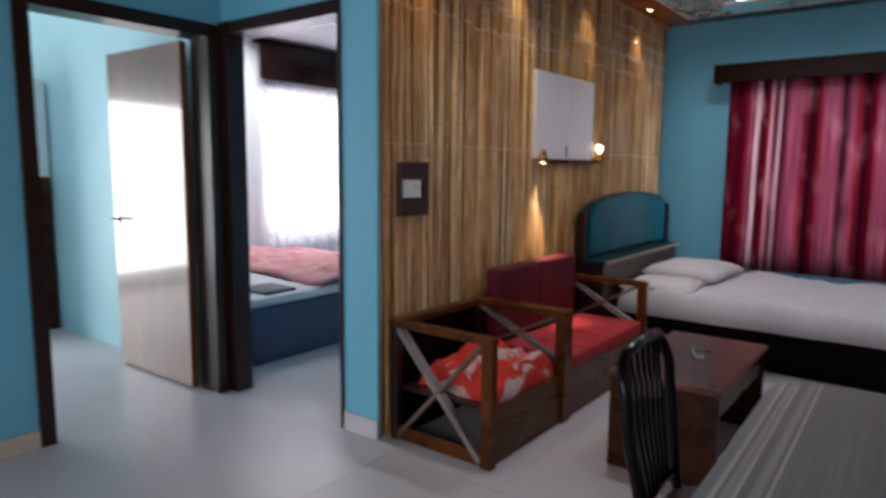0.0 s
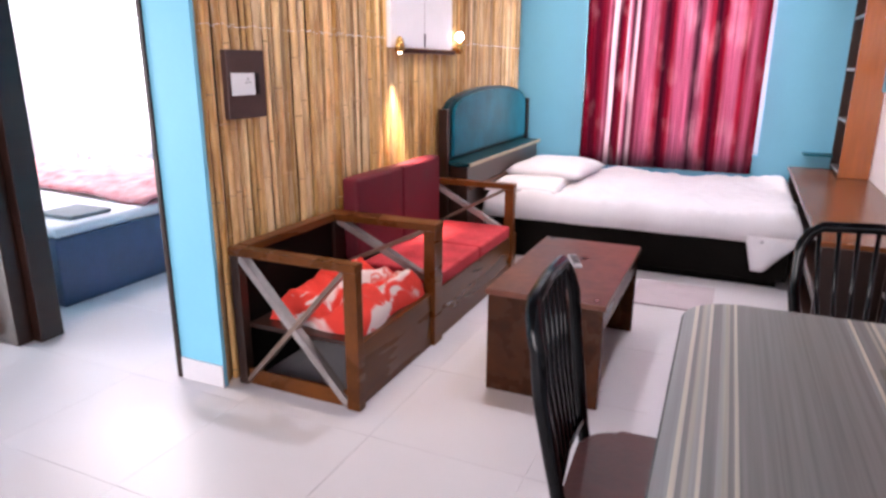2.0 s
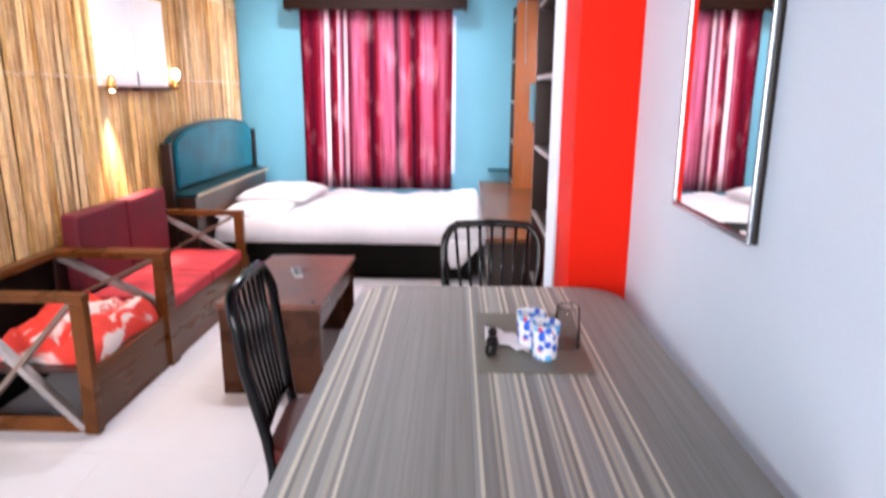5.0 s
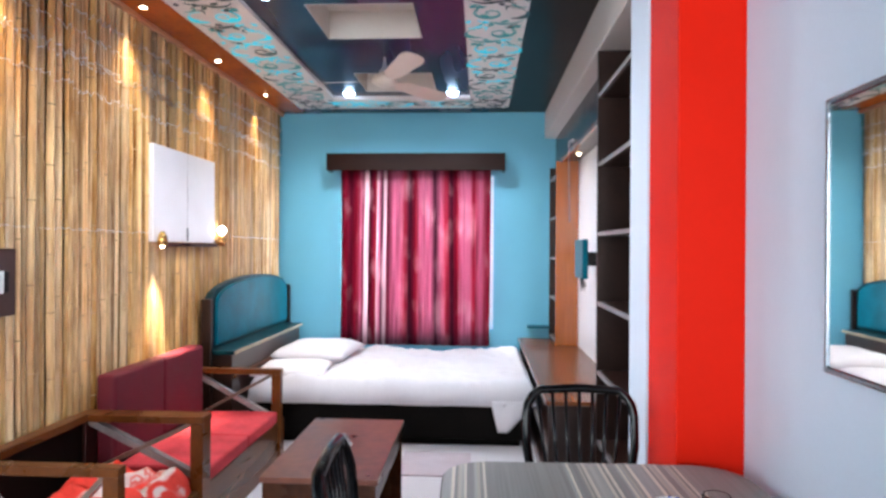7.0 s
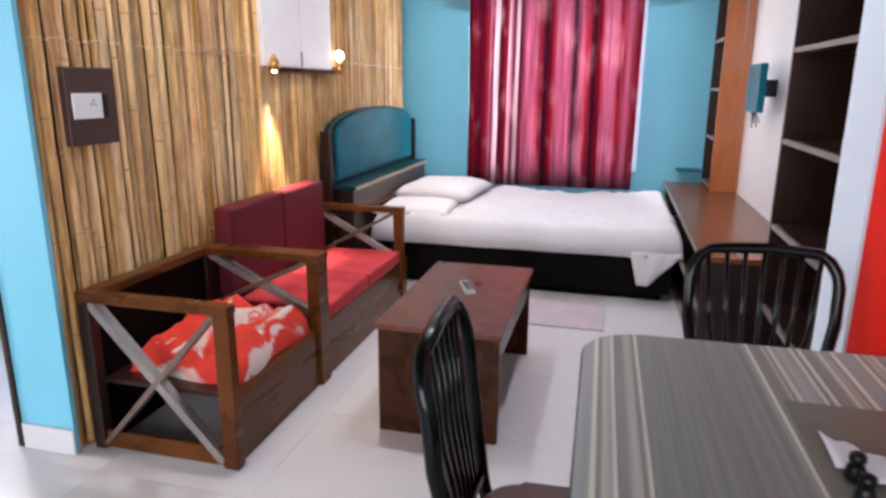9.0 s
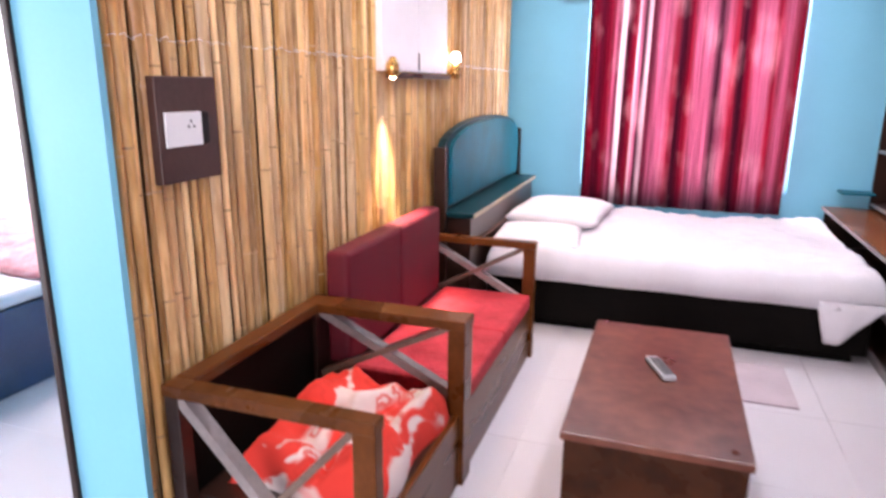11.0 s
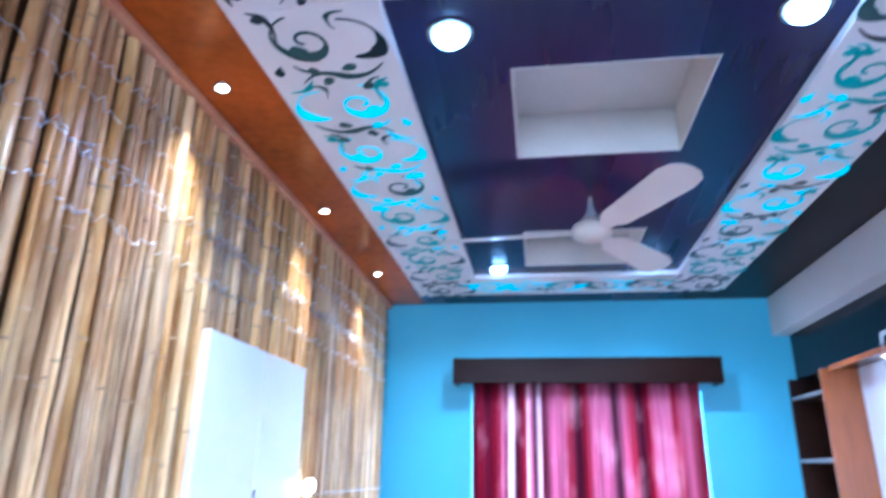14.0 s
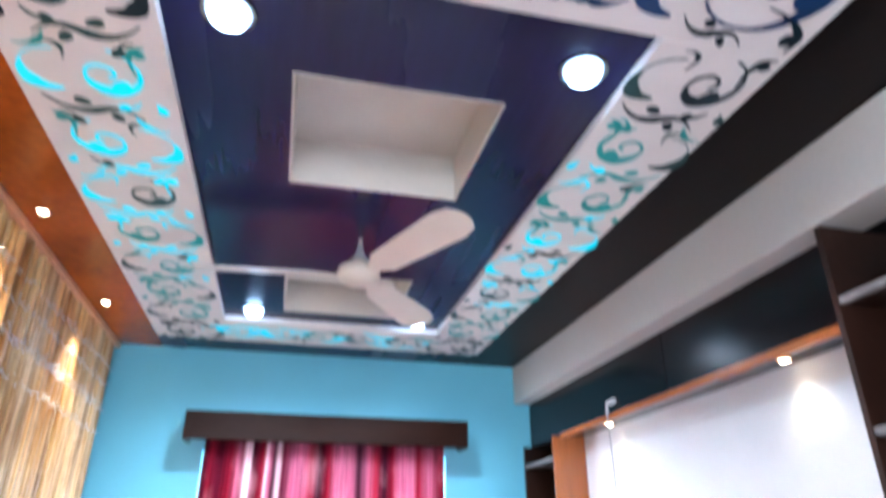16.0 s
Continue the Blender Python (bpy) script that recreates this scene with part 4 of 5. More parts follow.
# ---- chairs ----
def chair(at, turn, label):
    """Origin under the seat's middle; the back stands at -y."""
    c = thing("dining_chair", at, label, "chair", "chairs round the dining table", turn)
    s = part("seat", slab(bmesh.new(), rounded(-0.19, 0.19, -0.19, 0.20, 0.09), 0.43, 0.475, bevel=0.015), "chair_seat", c, "dark red padded seat")
    top, w0, w1 = 0.909, 0.145, 0.183
    pts = [(-0.16, -0.17, 0.0), (-0.155, -0.175, 0.42), (-w0, -0.19, 0.5), (-w1, -0.225, 0.72)]
    for k in range(0, 9):
        a = math.pi - math.pi * k / 8
        cx = 0.103 * (1 if math.cos(a) > 0 else -1) if abs(math.cos(a)) > 1e-6 else 0
        pts.append((cx + (w1 - 0.103) * math.cos(a) if k != 4 else 0, -0.235 - 0.025 * math.sin(a), 0.82 + (top - 0.82) * math.sin(a)))
    pts += [(w1, -0.225, 0.72), (w0, -0.19, 0.5), (0.155, -0.175, 0.42), (0.16, -0.17, 0.0)]
    part("back_frame", tube(bmesh.new(), pts, 0.0155, n=10), "black_metal", c, "black tubular steel back loop")
    part("back_rail", tube(bmesh.new(), [(-0.15, -0.19, 0.52), (0, -0.20, 0.52), (0.15, -0.19, 0.52)], 0.009), "black_metal", c)
    for k in range(7):
        u = (k - 3) / 3
        zt = 0.907 if abs(u) < 0.7 else 0.884
        part("spindle", tube(bmesh.new(), [(u * 0.095, -0.198, 0.52), (u * 0.125, -0.235, 0.72), (u * 0.140, -0.258, zt)], 0.0065, n=6), "black_metal", c)
    for sx in (-1, 1):
        part("front_leg", tube(bmesh.new(), [(sx * 0.16, 0.17, 0.0), (sx * 0.15, 0.16, 0.43)], 0.0115), "black_metal", c)
    bm = bmesh.new()
    tube(bm, [(-0.155, 0.163, 0.2), (0.155, 0.163, 0.2)], 0.007, n=6)
    tube(bm, [(-0.157, -0.173, 0.22), (-0.155, 0.163, 0.22)], 0.007, n=6)
    tube(bm, [(0.157, -0.173, 0.22), (0.155, 0.163, 0.22)], 0.007, n=6)
    part("stretcher", bm, "black_metal", c)
    return c


chair((0.209, 0.872, 0), 0, "black steel spindle-back chair with red seat at the table's rounded end")
chair((-0.345, 1.635, 0), -87, "black steel spindle-back chair pushed against the table's long side")
chair((0.095, 2.13, 0), 180, "black steel spindle-back chair at the table's end beside the column")

# ---- television unit ----
tv = thing("tv_unit", (0, 0, 0), "built-in dark wooden television unit with shelf towers and white panel", "tv unit")
pn = part("wall_panel", box(0.60, 0.82, 3.56, 5.765, 0.557, 2.149), "white_board", tv, "plain white back panel")
part("header", box(0.46, 0.82, 3.56, 4.60, 2.15, 2.50, bevel=0.003), "header_gloss", tv, "glossy dark header board")
part("header", box(0.46, 0.82, 4.603, WY - 0.002, 2.15, 2.50, bevel=0.003), "header_gloss", tv, "glossy dark header board")
part("header_lip", box(0.44, 0.459, 3.60, 5.75, 2.13, 2.16), "orange_wood", tv, "orange-brown lip under the header")


def tower(y0, y1, x0, z0, z1, side):
    """A shelf tower open towards -x, with a coloured near side."""
    t = part("shelf_tower", box(0.78, 0.82, y0, y1, z0, z1), "dark_base", tv, "dark open shelf tower")
    part("side_panel", box(x0, 0.779, y0, y0 + 0.02, z0, z1), side, t)
    part("side_panel", box(x0, 0.779, y1 - 0.02, y1, z0, z1), "dark_wood", t)
    k = z0 + 0.02
    while k < z1:
        part("shelf", box(x0 + 0.02, 0.779, y0 + 0.021, y1 - 0.021, k, k + 0.02), "dark_wood", t)
        part("shelf_edge", box(x0 + 0.002, x0 + 0.019, y0 + 0.021, y1 - 0.021, k, k + 0.02), "brace", t, "pale shelf edge")
        k += 0.36
    return t


tower(5.77, WY - 0.003, 0.405, 0.557, 2.148, "orange_wood")
tower(2.74, 3.555, 0.360, 0.0, 2.425, "dark_wood")
lc = thing("low_cabinet", (0, 0, 0), "low open dark wooden television cabinet with red-brown top", "cabinet")
part("top_board", box(0.12, 0.77, 3.70, 6.25, 0.53, 0.555, bevel=0.003), "cabinet_top", lc, "glossy red-brown top board")
part("side_panel", box(0.13, 0.579, 3.70, 3.725, 0, 0.529), "dark_wood", lc)
part("side_panel", box(0.13, 0.77, 6.20, 6.225, 0, 0.529), "dark_wood", lc)
part("back_panel", box(0.58, 0.60, 3.726, 6.199, 0, 0.529), "dark_base", lc)
part("shelf", box(0.15, 0.579, 3.726, 6.199, 0.26, 0.28), "dark_wood", lc)
part("bottom_board", box(0.15, 0.579, 3.726, 6.199, 0.02, 0.04), "dark_wood", lc)
part("shelf_edge", box(0.131, 0.149, 3.726, 6.199, 0.252, 0.284, bevel=0.002), "brace", lc, "pale front shelf edge")
part("shelf_edge", box(0.131, 0.149, 3.726, 6.199, 0.0, 0.042, bevel=0.002), "brace", lc, "pale front shelf edge")
# thin strip added for the highlight on the top board's front edge
part("top_edge", box(0.113, 0.119, 3.70, 6.25, 0.531, 0.553, bevel=0.002), "brace", lc, "highlight along the front edge, made as a pale strip")
sp = thing("television", (0.56, 4.90, 1.32), "small black flat television on a wall bracket", "television")
part("screen", box(-0.09, -0.05, -0.18, 0.18, -0.14, 0.14, bevel=0.006), "teal", sp)
part("bracket", box(-0.049, 0.039, -0.03, 0.03, -0.05, 0.05), "black", sp)

# ---- wall lamp panel on bamboo ----
wl = thing("wall_box", (BX - 0.012, 4.20, 1.70), "white square two-panel wall board with brass fittings", "wall cabinet")
part("panel", box(0, 0.03, -0.44, -0.003, -0.28, 0.29, bevel=0.004), "white_board", wl)
part("panel", box(0, 0.03, 0.003, 0.43, -0.28, 0.29, bevel=0.004), "white_board", wl)
part("shelf_rail", box(0, 0.05, -0.33, 0.44, -0.31, -0.285, bevel=0.004), "brown_wood", wl)
for yy, up in ((-0.38, -1), (0.50, 1)):
    bm = bmesh.new()
    tube(bm, [(0.0, yy, -0.27), (0.045, yy, -0.27)], 0.012)
    lathe(bm, [(0.016, -0.055), (0.030, -0.045), (0.026, 0.0), (0.012, 0.03)], at=(0.055, yy, -0.25))
    wlamp = part("wall_lamp", bm, "gold", wl, "small brass wall lamp")
    if up < 0:
        part("bulb", lathe(bmesh.new(), [(0.004, -0.066), (0.013, -0.060), (0.013, -0.0552)], at=(0.055, yy, -0.25)), "lamp_warm", wlamp)
    else:
        part("bulb", lathe(bmesh.new(), [(0.010, 0.031), (0.026, 0.045), (0.028, 0.065), (0.018, 0.085), (0.005, 0.09)], at=(0.055, yy, -0.25)), "lamp_white", wlamp)
part("hinge_pin", box(0.031, 0.036, -0.012, 0.0, -0.27, -0.19, bevel=0.002), "black", wl)

# ---- switch board ----
sb = thing("switch_board", (BX - 0.012, 2.535, 1.245), "brown wooden switch board with a white socket plate on the bamboo", "switch board")
part("board", box(0, 0.03, -0.115, 0.115, -0.135, 0.135, bevel=0.004), "switch_board", sb)
part("socket_plate", box(0.0305, 0.038, -0.096, 0.038, -0.042, 0.046, bevel=0.002), "white_plastic", sb, "white plastic socket plate")
for yy, zz in ((-0.035, 0.008), (-0.015, 0.008), (-0.025, 0.022)):
    part("socket_hole", tube(bmesh.new(), [(0.0375, yy + 0.02, zz), (0.0386, yy + 0.02, zz)], 0.004), "black", sb)
part("blank_plate", box(0.0305, 0.035, 0.042, 0.070, -0.040, 0.044, bevel=0.002), "black", sb)

# ---- mirror ----
mr = thing("mirror", (RX + 0.008, 1.405, 1.425), "rectangular wall mirror with a narrow chrome rim", "mirror")
part("frame", box(-0.022, -0.009, -0.235, 0.235, -0.31, 0.31, bevel=0.003), "black", mr)
mg = bpy.data.materials.new("mirror_glass")
mg.use_nodes = True
mg.node_tree.nodes["Principled BSDF"].inputs["Metallic"].default_value = 1
mg.node_tree.nodes["Principled BSDF"].inputs["Roughness"].default_value = 0.02
mg.node_tree.nodes["Principled BSDF"].inputs["Base Color"].default_value = (0.85, 0.87, 0.87, 1)
part("glass", box(-0.026, -0.0225, -0.222, 0.222, -0.297, 0.297, bevel=0.002), mg, mr, "clear mirror glass")
for a in ((-0.235, -0.223, -0.31, 0.31), (0.223, 0.235, -0.31, 0.31), (-0.2225, 0.2225, -0.31, -0.298), (-0.2225, 0.2225, 0.298, 0.31)):
    part("rim", box(-0.030, -0.0225, *a, bevel=0.002), "chrome", mr)

# ---- ceiling fret frame ----
FZ = CZ - 0.03
ff = thing("ceiling_frame", (0, 0, 0), "white cut-out scrollwork frame under the dark ceiling", "ceiling frame")
OX0, OX1, OY0, OY1, IX0, IX1, IY0, IY1 = -1.88, 0.0, 2.75, 5.95, -1.49, -0.34, 3.15, 5.57
part("board", box(OX0, OX1, OY0, IY0, FZ, CZ - 0.002, bevel=0.002), "fret", ff)
part("board", box(OX0, OX1, IY1, OY1, FZ, CZ - 0.002, bevel=0.002), "fret", ff)
part("board", box(OX0, IX0, IY0 + 0.001, IY1 - 0.001, FZ, CZ - 0.002, bevel=0.002), "fret", ff)
part("board", box(IX1, OX1, IY0 + 0.001, IY1 - 0.001, FZ, CZ - 0.002, bevel=0.002), "fret", ff)

# ---- fan ----
fn = thing("ceiling_fan", (-0.90, 4.475, CZ), "cream three-bladed ceiling fan on a short rod", "ceiling fan")
part("rod", tube(bmesh.new(), [(0, 0, -0.001), (0, 0, -0.10)], 0.008), "cream", fn)
part("canopy", lathe(bmesh.new(), [(0.011, -0.030), (0.014, -0.055), (0.024, -0.080), (0.042, -0.098)]), "remote_grey", fn, "grey conical rod cover")
part("motor", lathe(bmesh.new(), [(0.02, -0.095), (0.045, -0.115), (0.078, -0.130), (0.085, -0.155), (0.080, -0.175), (0.045, -0.195), (0.015, -0.20)]), "cream", fn, "cream pressed-steel motor housing")
for k in range(3):
    bm = bmesh.new()
    prof = [(0.08, 0.020), (0.13, 0.034), (0.17, 0.058), (0.36, 0.068), (0.56, 0.076), (0.62, 0.062), (0.645, 0.034), (0.652, 0.0)]
    up = [(x, y) for x, y in prof] + [(x, -y) for x, y in prof[-2::-1]]
    slab(bm, up, -0.002, 0.002)
    bmesh.ops.transform(bm, matrix=pose(0, 0, -0.160, 0, 0, -65 + 120 * k) @ pose(0, 0, 0, -15, 0, 0), verts=bm.verts)
    part("blade", bm, "cream", fn, "cream rounded fan blade")

# ---- downlights ----
def downlight(x, y, z, r, bulb, label, dome=0.012):
    d = thing("downlight", (x, y, z), label, "ceiling light", "ceiling downlights")
    rr = [(r * 1.35, -0.0005), (r * 1.30, -0.006), (r * 1.02, -0.007), (r, -0.003)]
    part("ring", lathe(bmesh.new(), rr, 24), "chrome", d)
    part("lens", lathe(bmesh.new(), [(r * 0.95, -0.0075), (r * 0.90, -dome * 0.55), (r * 0.6, -dome * 0.9), (0.004, -dome)], 20), bulb, d, "glowing lamp lens")


for x, y in ((-1.34, 3.33), (-0.46, 3.33), (-1.34, 5.45), (-0.48, 5.45)):
    downlight(x, y, CZ, 0.048, "lamp_cool", "round cool white downlight in the dark ceiling", 0.036)
for y in (2.5, 3.5, 4.5, 5.5):
    downlight(-2.06, y, CZ - 0.001, 0.020, "lamp_warm", "tiny warm downlight in the orange-brown ceiling border")
for y in (3.98, 5.30):
    d = thing("unit_lamp", (0.53, y, 2.150), "tiny warm lamp under the television unit's header", "lamp", "lamps under the header")
    part("ring", lathe(bmesh.new(), [(0.028, -0.0005), (0.026, -0.006), (0.02, -0.007)]), "gold", d)
    part("lens", lathe(bmesh.new(), [(0.019, -0.0075), (0.014, -0.011), (0.003, -0.012)]), "lamp_warm", d)

# ---- scrollwork of the ceiling frame ----
def ribbon(bm, pts, width, z0=0.0, z1=0.003):
    """A flat strip along pts whose half width is width(s), s from 0 to 1."""
    n = len(pts) - 1
    lo, hi = [], []
    for i, p in enumerate(pts):
        a, b = Vector(pts[max(0, i - 1)]), Vector(pts[min(n, i + 1)])
        t = (b - a).normalized()
        nv = Vector((-t.y, t.x))
        w = max(0.0012, width(i / n))
        for sgn, row in ((1, lo), (-1, hi)):
            q = Vector(p) + nv * w * sgn
            row.append((bm.verts.new((q.x, q.y, z0)), bm.verts.new((q.x, q.y, z1))))
    for i in range(n):
        a, b, c, d = lo[i], lo[i + 1], hi[i], hi[i + 1]
        bm.faces.new((a[0], b[0], d[0], c[0]))
        bm.faces.new((a[0], a[1], b[1], b[0]))
        bm.faces.new((c[0], d[0], d[1], c[1]))
    return bm


def arc(cx, cy, r0, r1, a0, a1, n=26):
    return [(cx + (r0 + (r1 - r0) * (i / n) ** 0.8) * math.cos(radians(a0 + (a1 - a0) * i / n)), cy + (r0 + (r1 - r0) * (i / n) ** 0.8) * math.sin(radians(a0 + (a1 - a0) * i / n))) for i in range(n + 1)]


def belly(w, at=0.4, thin=0.0022):
    return lambda s: thin + w * max(0, 1 - abs((s - at) / (at if s < at else 1 - at))) ** 1.3


def curve(p, c, q, n=12):
    return [((1 - s) ** 2 * p[0] + 2 * s * (1 - s) * c[0] + s * s * q[0], (1 - s) ** 2 * p[1] + 2 * s * (1 - s) * c[1] + s * s * q[1]) for s in [i / n for i in range(n + 1)]]


def blob(bm, x, y, rx, ry, turn=0.0, z=-0.0004):
    """A rounded leaf end, a hair prouder than the stroke that it joins."""
    c, d = math.cos(radians(turn)), math.sin(radians(turn))
    ring = [(rx * math.cos(a), ry * math.sin(a) * (1 - 0.25 * math.cos(a))) for a in [2 * math.pi * k / 16 for k in range(16)]]
    return slab(bm, [(x + c * p - d * q, y + d * p + c * q) for p, q in ring], z, 0.003)


def volute(bm, r, turn, tail=1.0):
    """A long thin stroke that swells, turns in and ends in a small spiral."""
    pts = []
    for i in range(45):
        q = i / 44
        a, rr = radians(turn + 505 * q), r * (1 - 0.93 * q ** 1.25) * (1 + 0.28 * tail * max(0, 1 - q * 5))
        pts.append((rr * math.cos(a), rr * math.sin(a)))
    ribbon(bm, pts, lambda q: 0.0032 + r * 0.20 * max(0, 1 - abs(q - 0.34) / (0.24 if q < 0.34 else 0.17)) ** 1.1 + 0.002 * (q > 0.5))
    return bm


def motif(kind, mu, mv):
    """One cut-out, in metres about its own middle; mu and mv mirror it."""
    bm = bmesh.new()
    if kind == "volute":
        volute(bm, 0.125, 180)
        blob(bm, 0.052, -0.048, 0.042, 0.032, 70)
    elif kind == "side_volute":
        volute(bm, 0.095, 180, 0.6)
        blob(bm, 0.040, -0.034, 0.034, 0.020, 40)
    elif kind == "comma":
        ribbon(bm, curve((-0.055, -0.045), (-0.045, 0.075), (0.16, 0.045), 18), belly(0.016, 0.3))
        blob(bm, -0.012, -0.004, 0.024, 0.028, 30)
    elif kind == "crescent":
        ribbon(bm, curve((-0.055, 0.03), (-0.01, -0.06), (0.055, 0.03), 14), belly(0.010, 0.5, 0.001))
    elif kind == "hook":
        ribbon(bm, curve((-0.045, -0.07), (0.0, -0.16), (0.045, -0.10), 12) + curve((0.045, -0.10), (0.045, -0.03), (-0.015, 0.01), 10)[1:] + curve((-0.015, 0.01), (-0.06, 0.05), (-0.03, 0.09), 8)[1:], lambda q: 0.003 + 0.019 * max(0, 1 - abs(q - 0.66) / 0.22))
        blob(bm, -0.012, 0.006, 0.032, 0.019, 130)
    elif kind == "bud":
        ribbon(bm, curve((-0.012, -0.055), (0.02, -0.02), (0.0, 0.03), 8), belly(0.005, 0.5))
        blob(bm, -0.004, 0.024, 0.026, 0.020, 80)
    elif kind == "sweep":
        ribbon(bm, curve((-0.13, 0.05), (-0.05, -0.02), (0.01, -0.01), 10) + curve((0.01, -0.01), (0.07, -0.02), (0.13, -0.055), 8)[1:], belly(0.014, 0.6, 0.001))
        blob(bm, 0.000, 0.008, 0.028, 0.013, 120)
    elif kind == "hollow":
        ribbon(bm, curve((0.075, -0.10), (-0.03, -0.11), (-0.055, -0.01), 12) + curve((-0.055, -0.01), (-0.065, 0.075), (0.03, 0.08), 10)[1:], lambda q: 0.002 + 0.026 * max(0, 1 - abs(q - 0.72) / 0.32))
    elif kind == "trefoil":
        ribbon(bm, [(0, -0.055), (0, -0.01), (0, 0.045)], lambda q: 0.003 + 0.013 * q * (q < 0.9))
        blob(bm, 0.026, 0.018, 0.028, 0.010, 40)
        blob(bm, -0.026, 0.018, 0.028, 0.010, 140)
    elif kind == "stem":
        ribbon(bm, curve((-0.14, -0.02), (-0.06, 0.06), (0.02, 0.0), 12) + curve((0.02, 0.0), (0.07, -0.035), (0.13, 0.02), 8)[1:], belly(0.012, 0.5))
        blob(bm, -0.035, -0.022, 0.024, 0.015, 10)
        blob(bm, 0.055, 0.030, 0.022, 0.015, 40)
    elif kind == "curl":
        ribbon(bm, arc(0, 0, 0.060, 0.012, 160, -300, 20), lambda q: 0.003 + 0.010 * max(0, 1 - abs(q - 0.25) / 0.25))
    elif kind == "leaf":
        ribbon(bm, curve((-0.075, -0.02), (0.0, 0.06), (0.085, 0.0)), belly(0.016, 0.4, 0.001))
    elif kind == "drop":
        ribbon(bm, curve((0, -0.05), (0.006, 0), (0, 0.042)), lambda q: 0.001 + 0.024 * math.sin(math.pi * min(1, q) ** 1.7))
    elif kind == "bar":
        ribbon(bm, [(-0.06, 0), (0, 0.001), (0.06, 0)], lambda q: 0.007)
    for v in bm.verts:
        v.co.x *= mu
        v.co.y *= mv
    bmesh.ops.recalc_face_normals(bm, faces=bm.faces)
    me = bpy.data.meshes.new("cutout_" + kind)
    bm.to_mesh(me)
    bm.free()
    return me


MOTIFS = {}


def cut(kind, mu, mv, x, y, turn, material, parent, size=1.0):
    key = (kind, mu, mv, material)
    if key not in MOTIFS:
        MOTIFS[key] = motif(kind, mu, mv)
        MOTIFS[key].materials.append(M[material])
    ob = new("cutout_" + kind, MOTIFS[key])
    ob.parent = parent
    ob.matrix_basis = pose(x, y, FZ - 0.0022, 0, 0, turn) @ Matrix.Diagonal((size, size, 1, 1))
    return ob


boards = [o for o in ff.children]
near, far, lft, rgt = boards
cx0 = (OX0 + OX1) / 2
# wide band above the sitting end
nb = 2.95
cut("bar", 1, 1, cx0, nb, 0, "fret_dark", near)
cut("drop", 1, 1, cx0, nb - 0.115, 180, "fret_dark", near, 1.15)
cut("trefoil", 1, 1, cx0, nb + 0.105, 0, "fret_dark", near, 0.95)
for s in (1, -1):
    def place(kind, u, v, turn, material, size=1.0, mu=1, mv=1):
        cut(kind, mu * s, mv, cx0 + s * u, nb + v, turn * s, material, near, size)
    # the volutes of one side carry the painted blue lamp bloom
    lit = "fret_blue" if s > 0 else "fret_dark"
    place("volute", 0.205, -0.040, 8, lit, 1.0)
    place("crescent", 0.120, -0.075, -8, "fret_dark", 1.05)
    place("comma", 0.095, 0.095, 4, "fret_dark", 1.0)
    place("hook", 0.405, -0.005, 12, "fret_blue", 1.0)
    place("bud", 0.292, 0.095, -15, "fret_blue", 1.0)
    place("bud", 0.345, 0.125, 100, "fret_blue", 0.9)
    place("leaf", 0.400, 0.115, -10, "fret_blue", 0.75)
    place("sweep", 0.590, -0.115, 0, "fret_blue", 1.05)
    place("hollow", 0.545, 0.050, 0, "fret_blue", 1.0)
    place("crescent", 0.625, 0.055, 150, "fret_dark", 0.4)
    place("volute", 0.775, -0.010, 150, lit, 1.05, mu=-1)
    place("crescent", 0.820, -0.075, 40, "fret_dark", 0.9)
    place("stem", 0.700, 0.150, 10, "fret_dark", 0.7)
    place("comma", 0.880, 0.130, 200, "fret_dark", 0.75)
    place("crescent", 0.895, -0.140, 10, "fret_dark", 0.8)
# side bands
hue = random.Random(5)
for board, bxm, s in ((lft, (OX0 + IX0) / 2, 1), (rgt, (IX1 + OX1) / 2, -1)):
    y, k = IY0 + 0.13, 0
    while y < OY1 - 0.12:
        par = board if y < IY1 - 0.15 else far

        # lit stretch of the band painted in: cyan mid-length, darker towards its ends
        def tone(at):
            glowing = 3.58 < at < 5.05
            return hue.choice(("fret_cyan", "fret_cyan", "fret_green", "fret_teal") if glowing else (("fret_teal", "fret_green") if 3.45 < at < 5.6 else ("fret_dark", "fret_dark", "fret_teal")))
        side = (1 if k % 2 else -1) * s
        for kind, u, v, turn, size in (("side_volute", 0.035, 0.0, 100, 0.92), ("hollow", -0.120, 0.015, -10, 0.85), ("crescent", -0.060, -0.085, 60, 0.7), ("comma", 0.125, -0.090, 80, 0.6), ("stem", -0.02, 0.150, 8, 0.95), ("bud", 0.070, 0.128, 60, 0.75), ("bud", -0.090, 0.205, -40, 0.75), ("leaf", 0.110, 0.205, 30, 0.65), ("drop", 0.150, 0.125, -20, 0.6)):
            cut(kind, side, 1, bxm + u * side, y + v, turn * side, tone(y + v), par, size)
        y += 0.315
        k += 1
x = IX0 + 0.03
k = 0
while x < IX1:
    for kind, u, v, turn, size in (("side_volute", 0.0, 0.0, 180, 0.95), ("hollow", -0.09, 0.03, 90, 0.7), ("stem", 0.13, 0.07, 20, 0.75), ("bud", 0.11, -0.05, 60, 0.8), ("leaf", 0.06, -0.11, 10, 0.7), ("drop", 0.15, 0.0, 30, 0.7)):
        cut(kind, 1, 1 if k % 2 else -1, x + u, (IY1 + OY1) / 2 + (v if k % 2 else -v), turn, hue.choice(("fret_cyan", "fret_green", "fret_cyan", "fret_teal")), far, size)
    x += 0.235
    k += 1

